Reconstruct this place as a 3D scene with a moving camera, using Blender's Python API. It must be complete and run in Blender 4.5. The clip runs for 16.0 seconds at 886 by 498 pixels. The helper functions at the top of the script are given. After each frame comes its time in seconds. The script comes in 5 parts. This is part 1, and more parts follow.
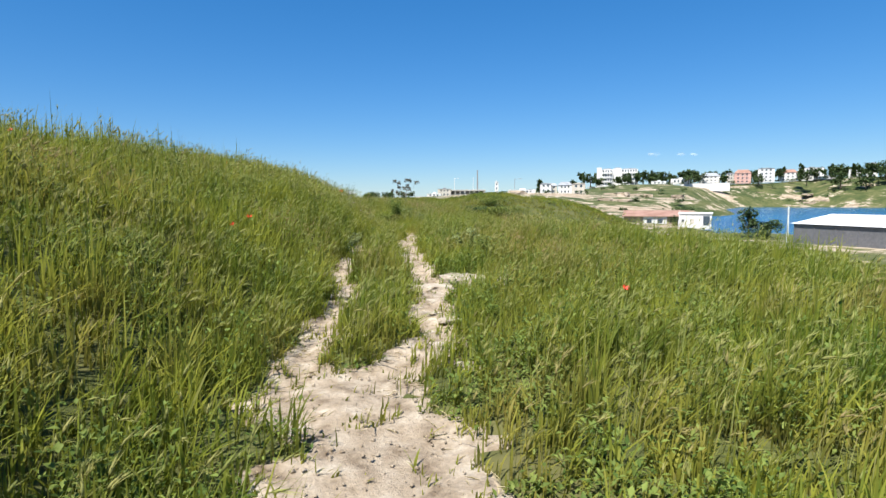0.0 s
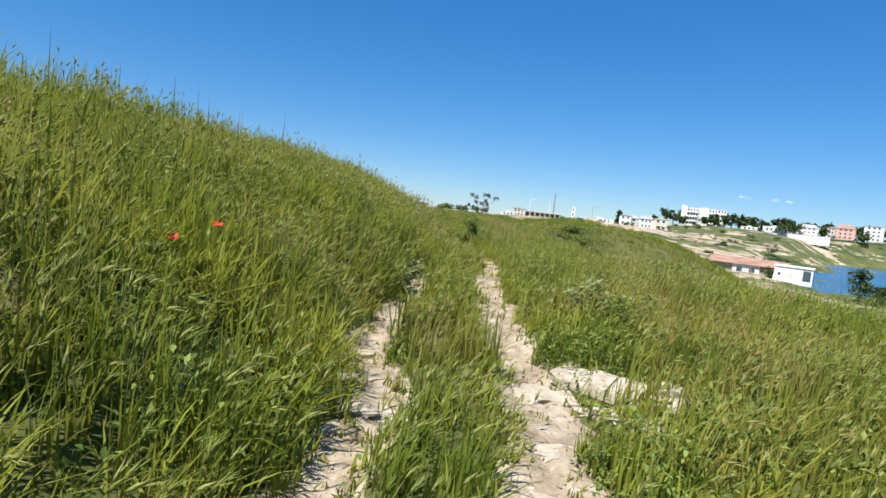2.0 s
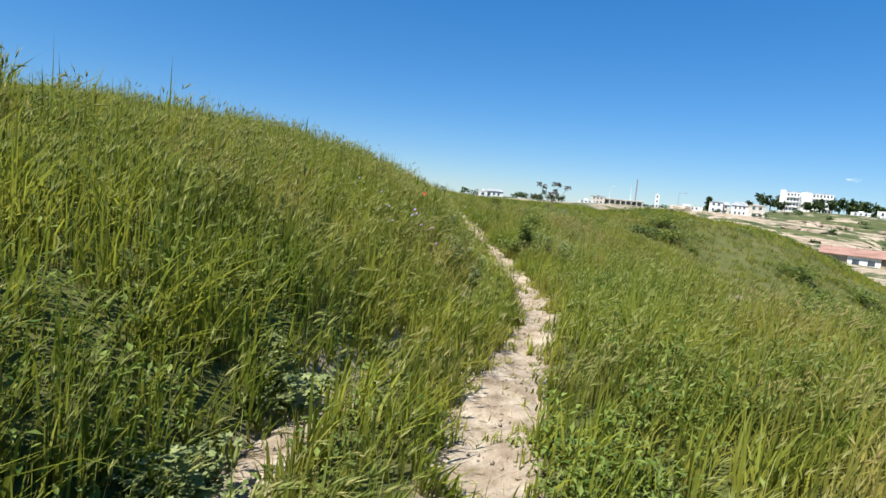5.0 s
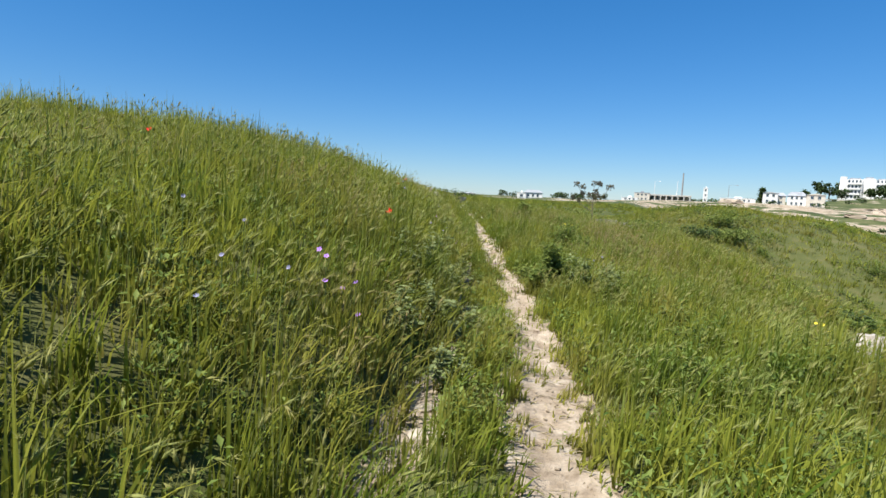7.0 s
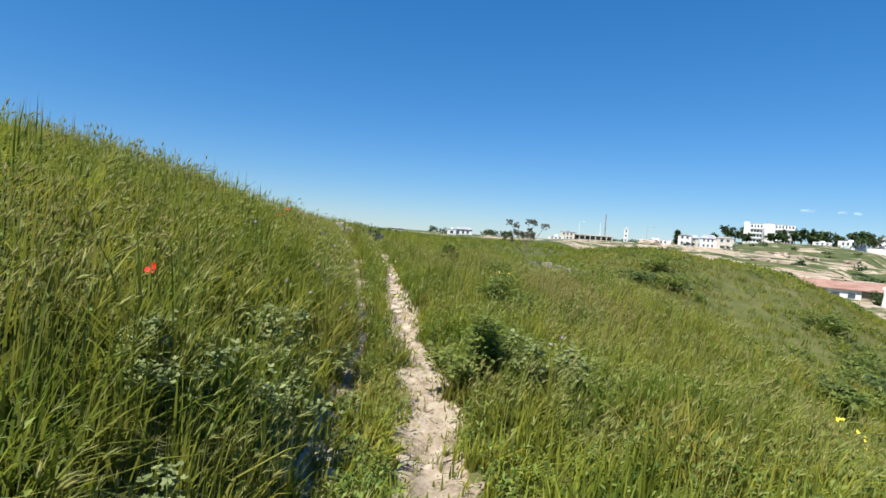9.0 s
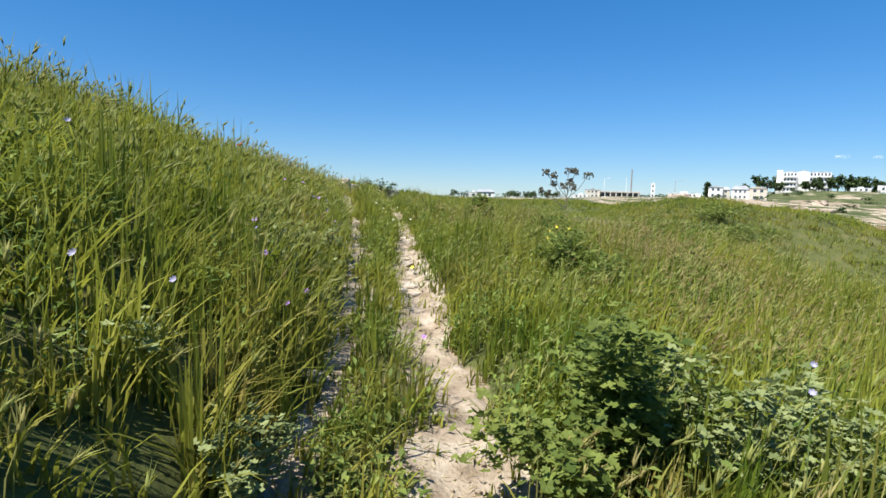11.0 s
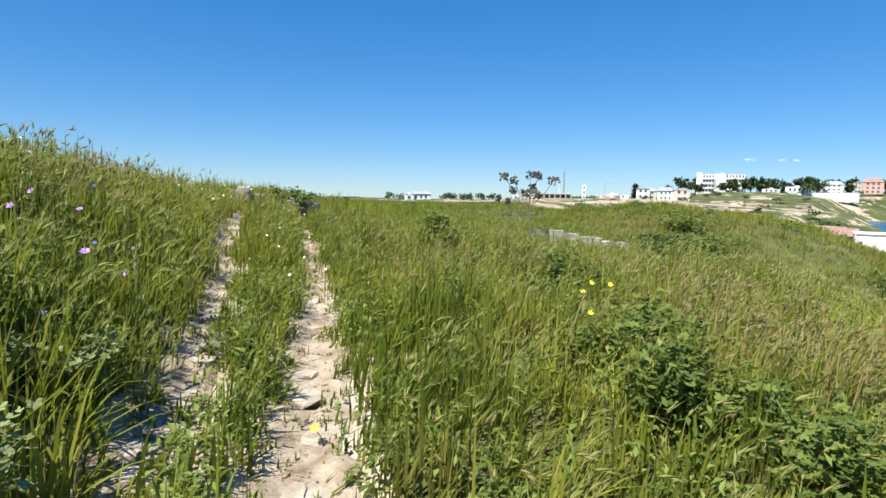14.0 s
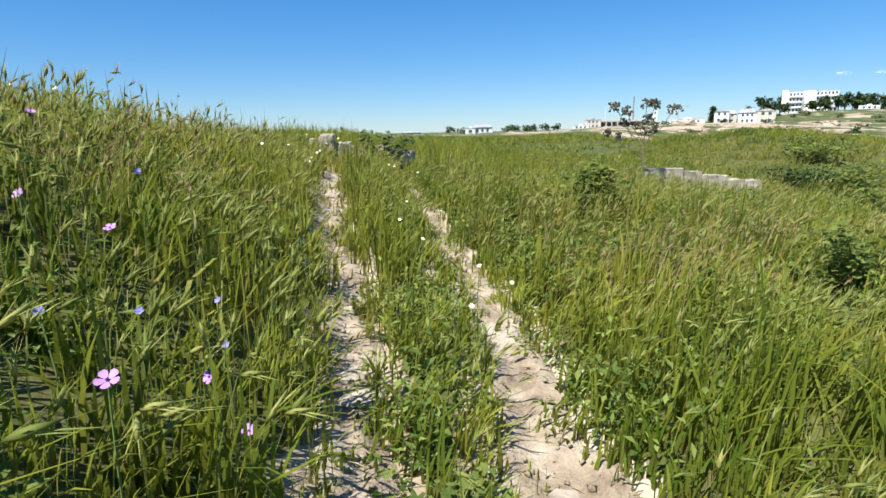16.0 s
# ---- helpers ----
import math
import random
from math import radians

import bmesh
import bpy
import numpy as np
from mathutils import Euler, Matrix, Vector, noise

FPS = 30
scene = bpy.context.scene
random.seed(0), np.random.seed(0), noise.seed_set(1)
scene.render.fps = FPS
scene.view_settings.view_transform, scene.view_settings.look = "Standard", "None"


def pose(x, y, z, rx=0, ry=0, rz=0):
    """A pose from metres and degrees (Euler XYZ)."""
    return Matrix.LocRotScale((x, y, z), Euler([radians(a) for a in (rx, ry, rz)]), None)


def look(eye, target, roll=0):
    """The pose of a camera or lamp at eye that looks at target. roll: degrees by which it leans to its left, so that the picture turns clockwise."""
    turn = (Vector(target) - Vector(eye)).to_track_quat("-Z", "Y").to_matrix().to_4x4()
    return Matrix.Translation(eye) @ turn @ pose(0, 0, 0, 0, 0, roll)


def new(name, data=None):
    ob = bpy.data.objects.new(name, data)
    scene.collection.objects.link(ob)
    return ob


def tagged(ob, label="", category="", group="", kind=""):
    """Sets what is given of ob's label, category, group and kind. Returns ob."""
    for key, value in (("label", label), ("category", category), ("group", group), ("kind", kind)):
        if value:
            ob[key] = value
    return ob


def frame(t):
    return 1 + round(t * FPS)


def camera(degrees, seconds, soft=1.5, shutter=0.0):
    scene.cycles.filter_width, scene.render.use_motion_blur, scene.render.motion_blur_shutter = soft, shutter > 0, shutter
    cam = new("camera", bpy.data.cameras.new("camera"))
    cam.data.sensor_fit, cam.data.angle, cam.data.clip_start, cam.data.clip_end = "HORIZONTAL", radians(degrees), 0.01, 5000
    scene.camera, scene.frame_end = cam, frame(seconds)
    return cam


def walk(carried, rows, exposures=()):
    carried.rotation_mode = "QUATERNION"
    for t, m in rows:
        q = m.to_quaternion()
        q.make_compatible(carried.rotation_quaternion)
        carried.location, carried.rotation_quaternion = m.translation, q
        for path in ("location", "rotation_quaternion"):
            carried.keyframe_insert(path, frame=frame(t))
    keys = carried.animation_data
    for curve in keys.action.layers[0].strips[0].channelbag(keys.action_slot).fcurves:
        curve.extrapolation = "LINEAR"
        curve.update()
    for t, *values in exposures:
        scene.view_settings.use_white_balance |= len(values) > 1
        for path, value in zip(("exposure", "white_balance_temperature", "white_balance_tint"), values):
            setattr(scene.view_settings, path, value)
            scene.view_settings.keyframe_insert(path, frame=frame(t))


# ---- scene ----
cam = camera(77.8, 16.0)
PATH = [
    (0, (0.000, 0.000, 1.507), (1.273, 4.814, 1.046), -0.44),
    (0.5, (0.033, 0.823, 1.499), (0.709, 5.749, 0.968), 3.15),
    (1, (0.118, 1.709, 1.556), (0.751, 6.648, 1.106), 4.15),
    (1.5, (0.295, 2.593, 1.547), (0.755, 7.555, 1.150), 4.99),
    (2, (0.443, 3.471, 1.562), (1.112, 8.413, 1.206), 6.22),
    (2.5, (0.701, 4.272, 1.643), (1.270, 9.215, 1.148), 7.59),
    (3, (0.878, 5.066, 1.631), (1.332, 10.007, 1.014), 7.14),
    (3.5, (1.045, 5.780, 1.695), (1.649, 10.709, 1.111), 6.70),
    (4, (1.279, 6.538, 1.831), (1.547, 11.497, 1.250), 6.40),
    (4.2, (1.349, 6.872, 1.788), (1.568, 11.848, 1.359), 6.11),
    (6.3, (2.510, 10.597, 2.007), (1.977, 15.518, 1.298), 2.64),
    (6.5, (2.518, 10.947, 1.958), (1.972, 15.878, 1.332), 1.90),
    (7, (2.552, 11.798, 2.019), (2.168, 16.756, 1.507), 2.73),
    (7.5, (2.614, 12.606, 2.055), (2.453, 17.593, 1.730), 2.96),
    (8, (2.690, 13.444, 2.103), (3.109, 18.422, 1.892), 3.98),
    (8.5, (2.847, 14.295, 2.148), (3.282, 19.274, 1.990), 5.48),
    (8.7, (2.866, 14.604, 2.130), (3.198, 19.592, 2.005), 5.33),
    (10.8, (2.894, 18.043, 1.806), (2.906, 23.012, 1.247), 1.37),
    (11, (2.870, 18.340, 1.763), (2.905, 23.316, 1.280), 1.43),
    (11.5, (2.980, 19.037, 1.831), (3.823, 23.913, 1.115), 4.36),
    (12, (2.998, 19.676, 1.868), (3.206, 24.617, 1.131), 3.19),
    (12.5, (2.987, 20.327, 1.912), (3.185, 25.277, 1.235), 0.16),
    (13, (2.988, 21.001, 1.940), (3.149, 25.966, 1.366), 0.37),
    (13.5, (2.864, 21.624, 1.980), (3.368, 26.578, 1.530), 1.00),
    (14, (2.831, 22.191, 2.004), (3.447, 27.132, 1.549), 1.18),
    (14.5, (2.694, 22.728, 2.008), (2.979, 27.674, 1.334), 0.93),
    (15, (2.496, 23.224, 2.013), (2.521, 28.171, 1.291), 0.24),
    (15.5, (2.273, 23.737, 2.082), (2.070, 28.702, 1.533), -1.17),
    (16, (2.015, 24.172, 2.166), (2.077, 29.062, 1.126), -1.15),
]
walk(cam, [(t, look(eye, target, roll)) for t, eye, target, roll in PATH], exposures=[(0, 0.95), (4, 0.95), (8.5, 0.88), (11, 0.97), (16, 1.04)])

# ---- world, sun ----
SUN_AZ, SUN_EL = 222.0, 58.0
world = bpy.data.worlds.new("sky")
scene.world = world
world.use_nodes = True
wn = world.node_tree
sky = wn.nodes.new("ShaderNodeTexSky")
sky.sky_type = "NISHITA"
sky.sun_disc = False
sky.sun_elevation, sky.sun_rotation = radians(SUN_EL), radians(SUN_AZ)
sky.air_density, sky.dust_density, sky.ozone_density = 1.0, 0.0, 2.0
wn.nodes["Background"].inputs["Strength"].default_value = 0.1
deep = wn.nodes.new("ShaderNodeHueSaturation")
deep.inputs["Saturation"].default_value = 1.3
clear = wn.nodes.new("ShaderNodeMix")
clear.data_type, clear.blend_type = "RGBA", "MULTIPLY"
clear.inputs["Factor"].default_value = 1.0
clear.inputs[7].default_value = (0.695, 0.885, 1.17, 1)
haze = wn.nodes.new("ShaderNodeGamma")
haze.inputs["Gamma"].default_value = 0.7
wn.links.new(sky.outputs["Color"], haze.inputs["Color"])
wn.links.new(haze.outputs["Color"], clear.inputs[6])
wn.links.new(clear.outputs[2], deep.inputs["Color"])
wn.links.new(deep.outputs["Color"], wn.nodes["Background"].inputs["Color"])
sun_dir = Vector((math.sin(radians(SUN_AZ)) * math.cos(radians(SUN_EL)), math.cos(radians(SUN_AZ)) * math.cos(radians(SUN_EL)), math.sin(radians(SUN_EL))))
sun = new("sun", bpy.data.lights.new("sun", "SUN"))
sun.data.energy, sun.data.angle, sun.data.color = 5.0, radians(0.53), (1.0, 0.955, 0.87)
sun.matrix_world = look(sun_dir * 50, (0, 0, 0))


# ---- material helpers ----
def make_mat(name):
    m = bpy.data.materials.new(name)
    m.use_nodes = True
    return m, m.node_tree, m.node_tree.nodes["Principled BSDF"]


def node(nt, kind, **values):
    n = nt.nodes.new(kind)
    for key, value in values.items():
        n.inputs[key.replace("_", " ")].default_value = value
    return n


def noise_fac(nt, scale, detail=4.0, rough=0.55, coord=None):
    n = node(nt, "ShaderNodeTexNoise", Scale=scale, Detail=detail, Roughness=rough)
    if coord is None:
        coord = nt.nodes.new("ShaderNodeNewGeometry").outputs["Position"]
    nt.links.new(coord, n.inputs["Vector"])
    return n.outputs["Fac"]


def ramp_color(nt, fac, stops):
    r = nt.nodes.new("ShaderNodeValToRGB")
    while len(r.color_ramp.elements) < len(stops):
        r.color_ramp.elements.new(0.5)
    for e, (p, c) in zip(r.color_ramp.elements, stops):
        e.position, e.color = p, (*c, 1)
    nt.links.new(fac, r.inputs["Fac"])
    return r.outputs["Color"]


def mix_color(nt, fac, a, b, blend="MIX"):
    m = nt.nodes.new("ShaderNodeMix")
    m.data_type, m.blend_type = "RGBA", blend
    for value, sock in ((fac, m.inputs["Factor"]), (a, m.inputs[6]), (b, m.inputs[7])):
        if isinstance(value, (int, float)):
            sock.default_value = value
        elif isinstance(value, tuple):
            sock.default_value = (*value, 1)
        else:
            nt.links.new(value, sock)
    return m.outputs[2]


def map_range(nt, value, a, b, lo=0.0, hi=1.0):
    m = node(nt, "ShaderNodeMapRange", From_Min=a, From_Max=b, To_Min=lo, To_Max=hi)
    nt.links.new(value, m.inputs["Value"])
    return m.outputs["Result"]


def bump(nt, bsdf, height, strength, distance):
    b = node(nt, "ShaderNodeBump", Strength=strength, Distance=distance)
    nt.links.new(height, b.inputs["Height"])
    nt.links.new(b.outputs["Normal"], bsdf.inputs["Normal"])


def rough_mat(name, stops, scale, fine, rough=0.9, bump_m=0.01, bump_s=0.6, spec=0.3):
    """A dull surface: coarse patches of colour, fine grain, relief."""
    m, nt, p = make_mat(name)
    a, b = noise_fac(nt, scale), noise_fac(nt, fine, 6.0, 0.65)
    c = ramp_color(nt, a, stops)
    grain = map_range(nt, b, 0.3, 0.7, 0.78, 1.15)
    g = nt.nodes.new("ShaderNodeCombineColor")
    for k in range(3):
        nt.links.new(grain, g.inputs[k])
    nt.links.new(mix_color(nt, 1.0, c, g.outputs["Color"], "MULTIPLY"), p.inputs["Base Color"])
    p.inputs["Roughness"].default_value = rough
    p.inputs["Specular IOR Level"].default_value = spec
    bump(nt, p, b, bump_s, bump_m)
    return m


def leaf_mat(name, root, dark, light, dry, dry_at=0.62, through_light=0.35, patch=0.35, fine=2.2):
    """Blades and leaves: tone (0 to 1, by plant), along (0 at the root, 1 at the tip) and patches of drier growth."""
    m, nt, p = make_mat(name)
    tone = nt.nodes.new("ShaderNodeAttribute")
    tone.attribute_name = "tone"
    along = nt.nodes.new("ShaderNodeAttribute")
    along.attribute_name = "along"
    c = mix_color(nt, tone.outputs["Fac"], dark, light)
    patches = map_range(nt, noise_fac(nt, patch, 3.0), dry_at - 0.1, dry_at + 0.1)
    small = map_range(nt, noise_fac(nt, fine, 2.0), 0.35, 0.7, 0.0, 0.8)
    both = nt.nodes.new("ShaderNodeMath")
    both.operation = "MULTIPLY"
    nt.links.new(patches, both.inputs[0])
    nt.links.new(small, both.inputs[1])
    c = mix_color(nt, both.outputs[0], c, dry)
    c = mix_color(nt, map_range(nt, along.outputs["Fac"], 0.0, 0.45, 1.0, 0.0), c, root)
    nt.links.new(c, p.inputs["Base Color"])
    p.inputs["Roughness"].default_value = 0.62
    p.inputs["Specular IOR Level"].default_value = 0.18
    t = nt.nodes.new("ShaderNodeBsdfTranslucent")
    nt.links.new(mix_color(nt, 0.5, c, light), t.inputs["Color"])
    s = node(nt, "ShaderNodeMixShader", Fac=through_light)
    nt.links.new(p.outputs[0], s.inputs[1])
    nt.links.new(t.outputs[0], s.inputs[2])
    nt.links.new(s.outputs[0], nt.nodes["Material Output"].inputs["Surface"])
    return m


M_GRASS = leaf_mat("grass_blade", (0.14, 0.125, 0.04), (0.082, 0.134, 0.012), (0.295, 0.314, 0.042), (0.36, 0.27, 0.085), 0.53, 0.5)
M_HEAD = leaf_mat("barley_head", (0.17, 0.2, 0.05), (0.16, 0.21, 0.045), (0.36, 0.37, 0.12), (0.36, 0.22, 0.12), 0.54, 0.4)
M_RUSSET = leaf_mat("russet_head", (0.2, 0.19, 0.07), (0.27, 0.19, 0.08), (0.4, 0.33, 0.16), (0.34, 0.24, 0.11), 0.6, 0.35)
M_WEED = leaf_mat("weed_leaf", (0.06, 0.09, 0.03), (0.06, 0.115, 0.022), (0.24, 0.3, 0.07), (0.3, 0.28, 0.08), 0.62, 0.4)
M_MALLOW = leaf_mat("mallow_leaf", (0.06, 0.08, 0.025), (0.055, 0.092, 0.018), (0.19, 0.24, 0.055), (0.28, 0.3, 0.07), 0.62, 0.4)
M_GREY = leaf_mat("grey_leaf", (0.09, 0.1, 0.045), (0.13, 0.165, 0.06), (0.29, 0.33, 0.14), (0.2, 0.2, 0.1), 0.75, 0.3)
M_TREE = leaf_mat("tree_leaf", (0.035, 0.055, 0.022), (0.032, 0.058, 0.02), (0.085, 0.125, 0.042), (0.07, 0.08, 0.03), 0.7, 0.2)
M_STRAW = leaf_mat("straw", (0.3, 0.24, 0.12), (0.3, 0.25, 0.13), (0.5, 0.43, 0.25), (0.3, 0.2, 0.1), 0.7, 0.1)
M_DIRT = rough_mat("trodden_dirt", [(0.28, (0.17, 0.125, 0.085)), (0.42, (0.29, 0.23, 0.165)), (0.56, (0.37, 0.305, 0.23)), (0.72, (0.46, 0.4, 0.32))], 6.0, 42.0, 0.95, 0.02, 0.9)
M_STONE = rough_mat("limestone", [(0.3, (0.27, 0.22, 0.165)), (0.5, (0.4, 0.345, 0.275)), (0.8, (0.52, 0.47, 0.395))], 7.0, 45.0, 0.9, 0.015, 0.8)
M_WALLSTONE = rough_mat("old_limestone", [(0.3, (0.22, 0.19, 0.15)), (0.5, (0.36, 0.32, 0.26)), (0.8, (0.5, 0.46, 0.39))], 5.0, 30.0, 0.92, 0.02, 0.8)
M_OUTCROP = rough_mat("outcrop_stone", [(0.3, (0.22, 0.165, 0.115)), (0.5, (0.36, 0.29, 0.22)), (0.75, (0.45, 0.39, 0.31))], 0.12, 1.2, 0.95, 0.4, 0.8)
M_PLASTER = rough_mat("white_plaster", [(0.3, (0.6, 0.59, 0.57)), (0.6, (0.7, 0.69, 0.67))], 0.3, 3.0, 0.85, 0.01, 0.2)
M_CREAM = rough_mat("cream_plaster", [(0.3, (0.45, 0.41, 0.35)), (0.6, (0.54, 0.5, 0.43))], 0.3, 3.0, 0.85, 0.01, 0.2)
M_PINK = rough_mat("pink_plaster", [(0.3, (0.55, 0.32, 0.27)), (0.6, (0.62, 0.38, 0.32))], 0.3, 3.0, 0.85, 0.01, 0.2)
M_CONCRETE = rough_mat("bare_concrete", [(0.3, (0.36, 0.34, 0.31)), (0.6, (0.48, 0.46, 0.42))], 0.3, 3.0, 0.9, 0.01, 0.3)
M_TILE = rough_mat("red_roof", [(0.3, (0.24, 0.13, 0.095)), (0.6, (0.34, 0.21, 0.165))], 0.4, 4.0, 0.85, 0.02, 0.3)
M_GREYROOF = rough_mat("grey_roof", [(0.3, (0.22, 0.23, 0.25)), (0.6, (0.34, 0.36, 0.38))], 0.4, 4.0, 0.7, 0.02, 0.3)
M_WHITEROOF = rough_mat("white_metal_roof", [(0.3, (0.8, 0.81, 0.83)), (0.6, (0.86, 0.87, 0.88))], 0.3, 6.0, 0.5, 0.005, 0.2)
M_SHED = rough_mat("grey_sheet_wall", [(0.3, (0.13, 0.13, 0.14)), (0.6, (0.16, 0.16, 0.17))], 0.2, 3.0, 0.6, 0.005, 0.2)
M_BARK = rough_mat("bark", [(0.3, (0.07, 0.05, 0.035)), (0.6, (0.13, 0.1, 0.07))], 3.0, 20.0, 0.95, 0.02, 0.7)
M_DRYSTEM = rough_mat("dry_stem", [(0.3, (0.1, 0.085, 0.06)), (0.6, (0.2, 0.17, 0.11))], 6.0, 60.0, 0.9, 0.004, 0.5)
M_DRYHEAD = rough_mat("dry_umbel", [(0.3, (0.05, 0.05, 0.035)), (0.6, (0.11, 0.1, 0.065))], 6.0, 60.0, 0.95, 0.004, 0.5)
M_POLE = rough_mat("grey_pole", [(0.3, (0.2, 0.2, 0.2)), (0.6, (0.28, 0.28, 0.27))], 1.0, 20.0, 0.6, 0.003, 0.3)
M_WHITEPOLE = rough_mat("white_pole", [(0.3, (0.6, 0.6, 0.58)), (0.6, (0.7, 0.7, 0.68))], 1.0, 20.0, 0.6, 0.003, 0.3)


def plain_mat(name, color, rough=0.6, spec=0.4, metal=0.0, vary=0.12, scale=60.0):
    m, nt, p = make_mat(name)
    c = tuple(v * (1 - vary) for v in color), tuple(min(1, v * (1 + vary)) for v in color)
    nt.links.new(ramp_color(nt, noise_fac(nt, scale), [(0.35, c[0]), (0.65, c[1])]), p.inputs["Base Color"])
    p.inputs["Roughness"].default_value, p.inputs["Specular IOR Level"].default_value, p.inputs["Metallic"].default_value = rough, spec, metal
    return m


M_POPPY = plain_mat("poppy_petal", (0.72, 0.03, 0.012), 0.55)
M_PURPLE = plain_mat("mallow_petal", (0.38, 0.19, 0.56), 0.6)
M_BLUE = plain_mat("blue_petal", (0.2, 0.2, 0.5), 0.6)
M_PALE = plain_mat("pale_petal", (0.3, 0.29, 0.4), 0.6)
M_YELLOW = plain_mat("yellow_petal", (0.75, 0.62, 0.05), 0.6)
M_CREAMPETAL = plain_mat("cream_petal", (0.75, 0.72, 0.5), 0.6)
M_CLOUD, nt, p = make_mat("thin_cloud")
p.inputs["Base Color"].default_value, p.inputs["Roughness"].default_value = (0.9, 0.9, 0.92, 1), 1.0
clear_part = nt.nodes.new("ShaderNodeBsdfTransparent")
thin = nt.nodes.new("ShaderNodeMixShader")
nt.links.new(map_range(nt, noise_fac(nt, 0.06, 5.0), 0.4, 0.65, 0.985, 0.8), thin.inputs["Fac"])
nt.links.new(p.outputs[0], thin.inputs[1])
nt.links.new(clear_part.outputs[0], thin.inputs[2])
nt.links.new(thin.outputs[0], nt.nodes["Material Output"].inputs["Surface"])
M_EYE = plain_mat("flower_eye", (0.05, 0.03, 0.05), 0.7)
M_STEM = plain_mat("green_stem", (0.1, 0.15, 0.04), 0.6)
M_GLASS = plain_mat("dark_window", (0.05, 0.07, 0.09), 0.12, 0.6, 0.0, 0.2, 2.0)

# water
M_SEA, nt, p = make_mat("sea_water")
nt.links.new(ramp_color(nt, noise_fac(nt, 0.02, 3.0), [(0.35, (0.012, 0.075, 0.16)), (0.7, (0.02, 0.12, 0.22))]), p.inputs["Base Color"])
p.inputs["Roughness"].default_value = 0.25
bump(nt, p, noise_fac(nt, 0.8, 5.0, 0.6), 0.7, 0.25)

# ground: soil under the grass, greener with distance, pale rock and sand on the far shore
M_GROUND, nt, p = make_mat("open_ground")
geo = nt.nodes.new("ShaderNodeNewGeometry").outputs["Position"]
soil = ramp_color(nt, noise_fac(nt, 1.3, 6.0, 0.6, geo), [(0.3, (0.05, 0.06, 0.02)), (0.5, (0.08, 0.09, 0.028)), (0.7, (0.12, 0.11, 0.045))])
field = ramp_color(nt, noise_fac(nt, 0.11, 9.0, 0.75, geo), [(0.3, (0.028, 0.042, 0.016)), (0.44, (0.055, 0.075, 0.025)), (0.54, (0.1, 0.108, 0.042)), (0.64, (0.17, 0.15, 0.08))])
rock = ramp_color(nt, noise_fac(nt, 0.22, 9.0, 0.75, geo), [(0.3, (0.16, 0.11, 0.07)), (0.47, (0.3, 0.235, 0.165)), (0.6, (0.42, 0.36, 0.28))])
bare = nt.nodes.new("ShaderNodeAttribute")
bare.attribute_name = "bare"
shift = nt.nodes.new("ShaderNodeMath")
shift.operation = "ADD"
nt.links.new(bare.outputs["Fac"], shift.inputs[0])
nt.links.new(map_range(nt, noise_fac(nt, 0.055, 9.0, 0.72, geo), 0.3, 0.7, -0.85, 0.85), shift.inputs[1])
away = nt.nodes.new("ShaderNodeVectorMath")
away.operation = "LENGTH"
nt.links.new(geo, away.inputs[0])
col = mix_color(nt, map_range(nt, away.outputs["Value"], 40, 90), soil, field)
col = mix_color(nt, map_range(nt, shift.outputs[0], 0.42, 0.58), col, rock)
nt.links.new(col, p.inputs["Base Color"])
p.inputs["Roughness"].default_value, p.inputs["Specular IOR Level"].default_value = 0.95, 0.15
bump(nt, p, noise_fac(nt, 9.0, 6.0, 0.7, geo), 0.5, 0.03)


# ---- mesh helpers ----
def link_mesh(name, verts, faces, material, parent=None, label="", smooth=False):
    me = bpy.data.meshes.new(name)
    me.from_pydata([tuple(v) for v in verts], [], faces)
    me.materials.append(material)
    if smooth:
        me.polygons.foreach_set("use_smooth", [True] * len(me.polygons))
    me.update()
    ob = new(name, me)
    if parent:
        ob.parent = parent
    return tagged(ob, label)


def part(name, bm, material, parent=None, label="", smooth=False):
    me = bpy.data.meshes.new(name)
    bm.to_mesh(me)
    bm.free()
    me.materials.append(material)
    if smooth:
        me.polygons.foreach_set("use_smooth", [True] * len(me.polygons))
    ob = new(name, me)
    if parent:
        ob.parent = parent
    return tagged(ob, label)


def triangles(name, verts, tris, material, attributes, smooth=False):
    """A large mesh of triangles, straight from arrays, with values per vertex."""
    me = bpy.data.meshes.new(name)
    n = len(tris)
    me.vertices.add(len(verts))
    me.vertices.foreach_set("co", np.ascontiguousarray(verts, np.float32).ravel())
    me.loops.add(n * 3)
    me.loops.foreach_set("vertex_index", np.ascontiguousarray(tris, np.int32).ravel())
    me.polygons.add(n)
    me.polygons.foreach_set("loop_start", np.arange(0, n * 3, 3, dtype=np.int32))
    me.update(calc_edges=True)
    for key, values in attributes.items():
        me.attributes.new(key, "FLOAT", "POINT").data.foreach_set("value", np.ascontiguousarray(values, np.float32))
    if smooth:
        me.polygons.foreach_set("use_smooth", np.ones(n, bool))
    me.materials.append(material)
    return new(name, me)


def thing(name, at, label, category, group="", turn=0.0):
    e = new(name)
    e.empty_display_size = 0.1
    e.matrix_world = pose(*at, 0, 0, turn)
    return tagged(e, label, category, group)


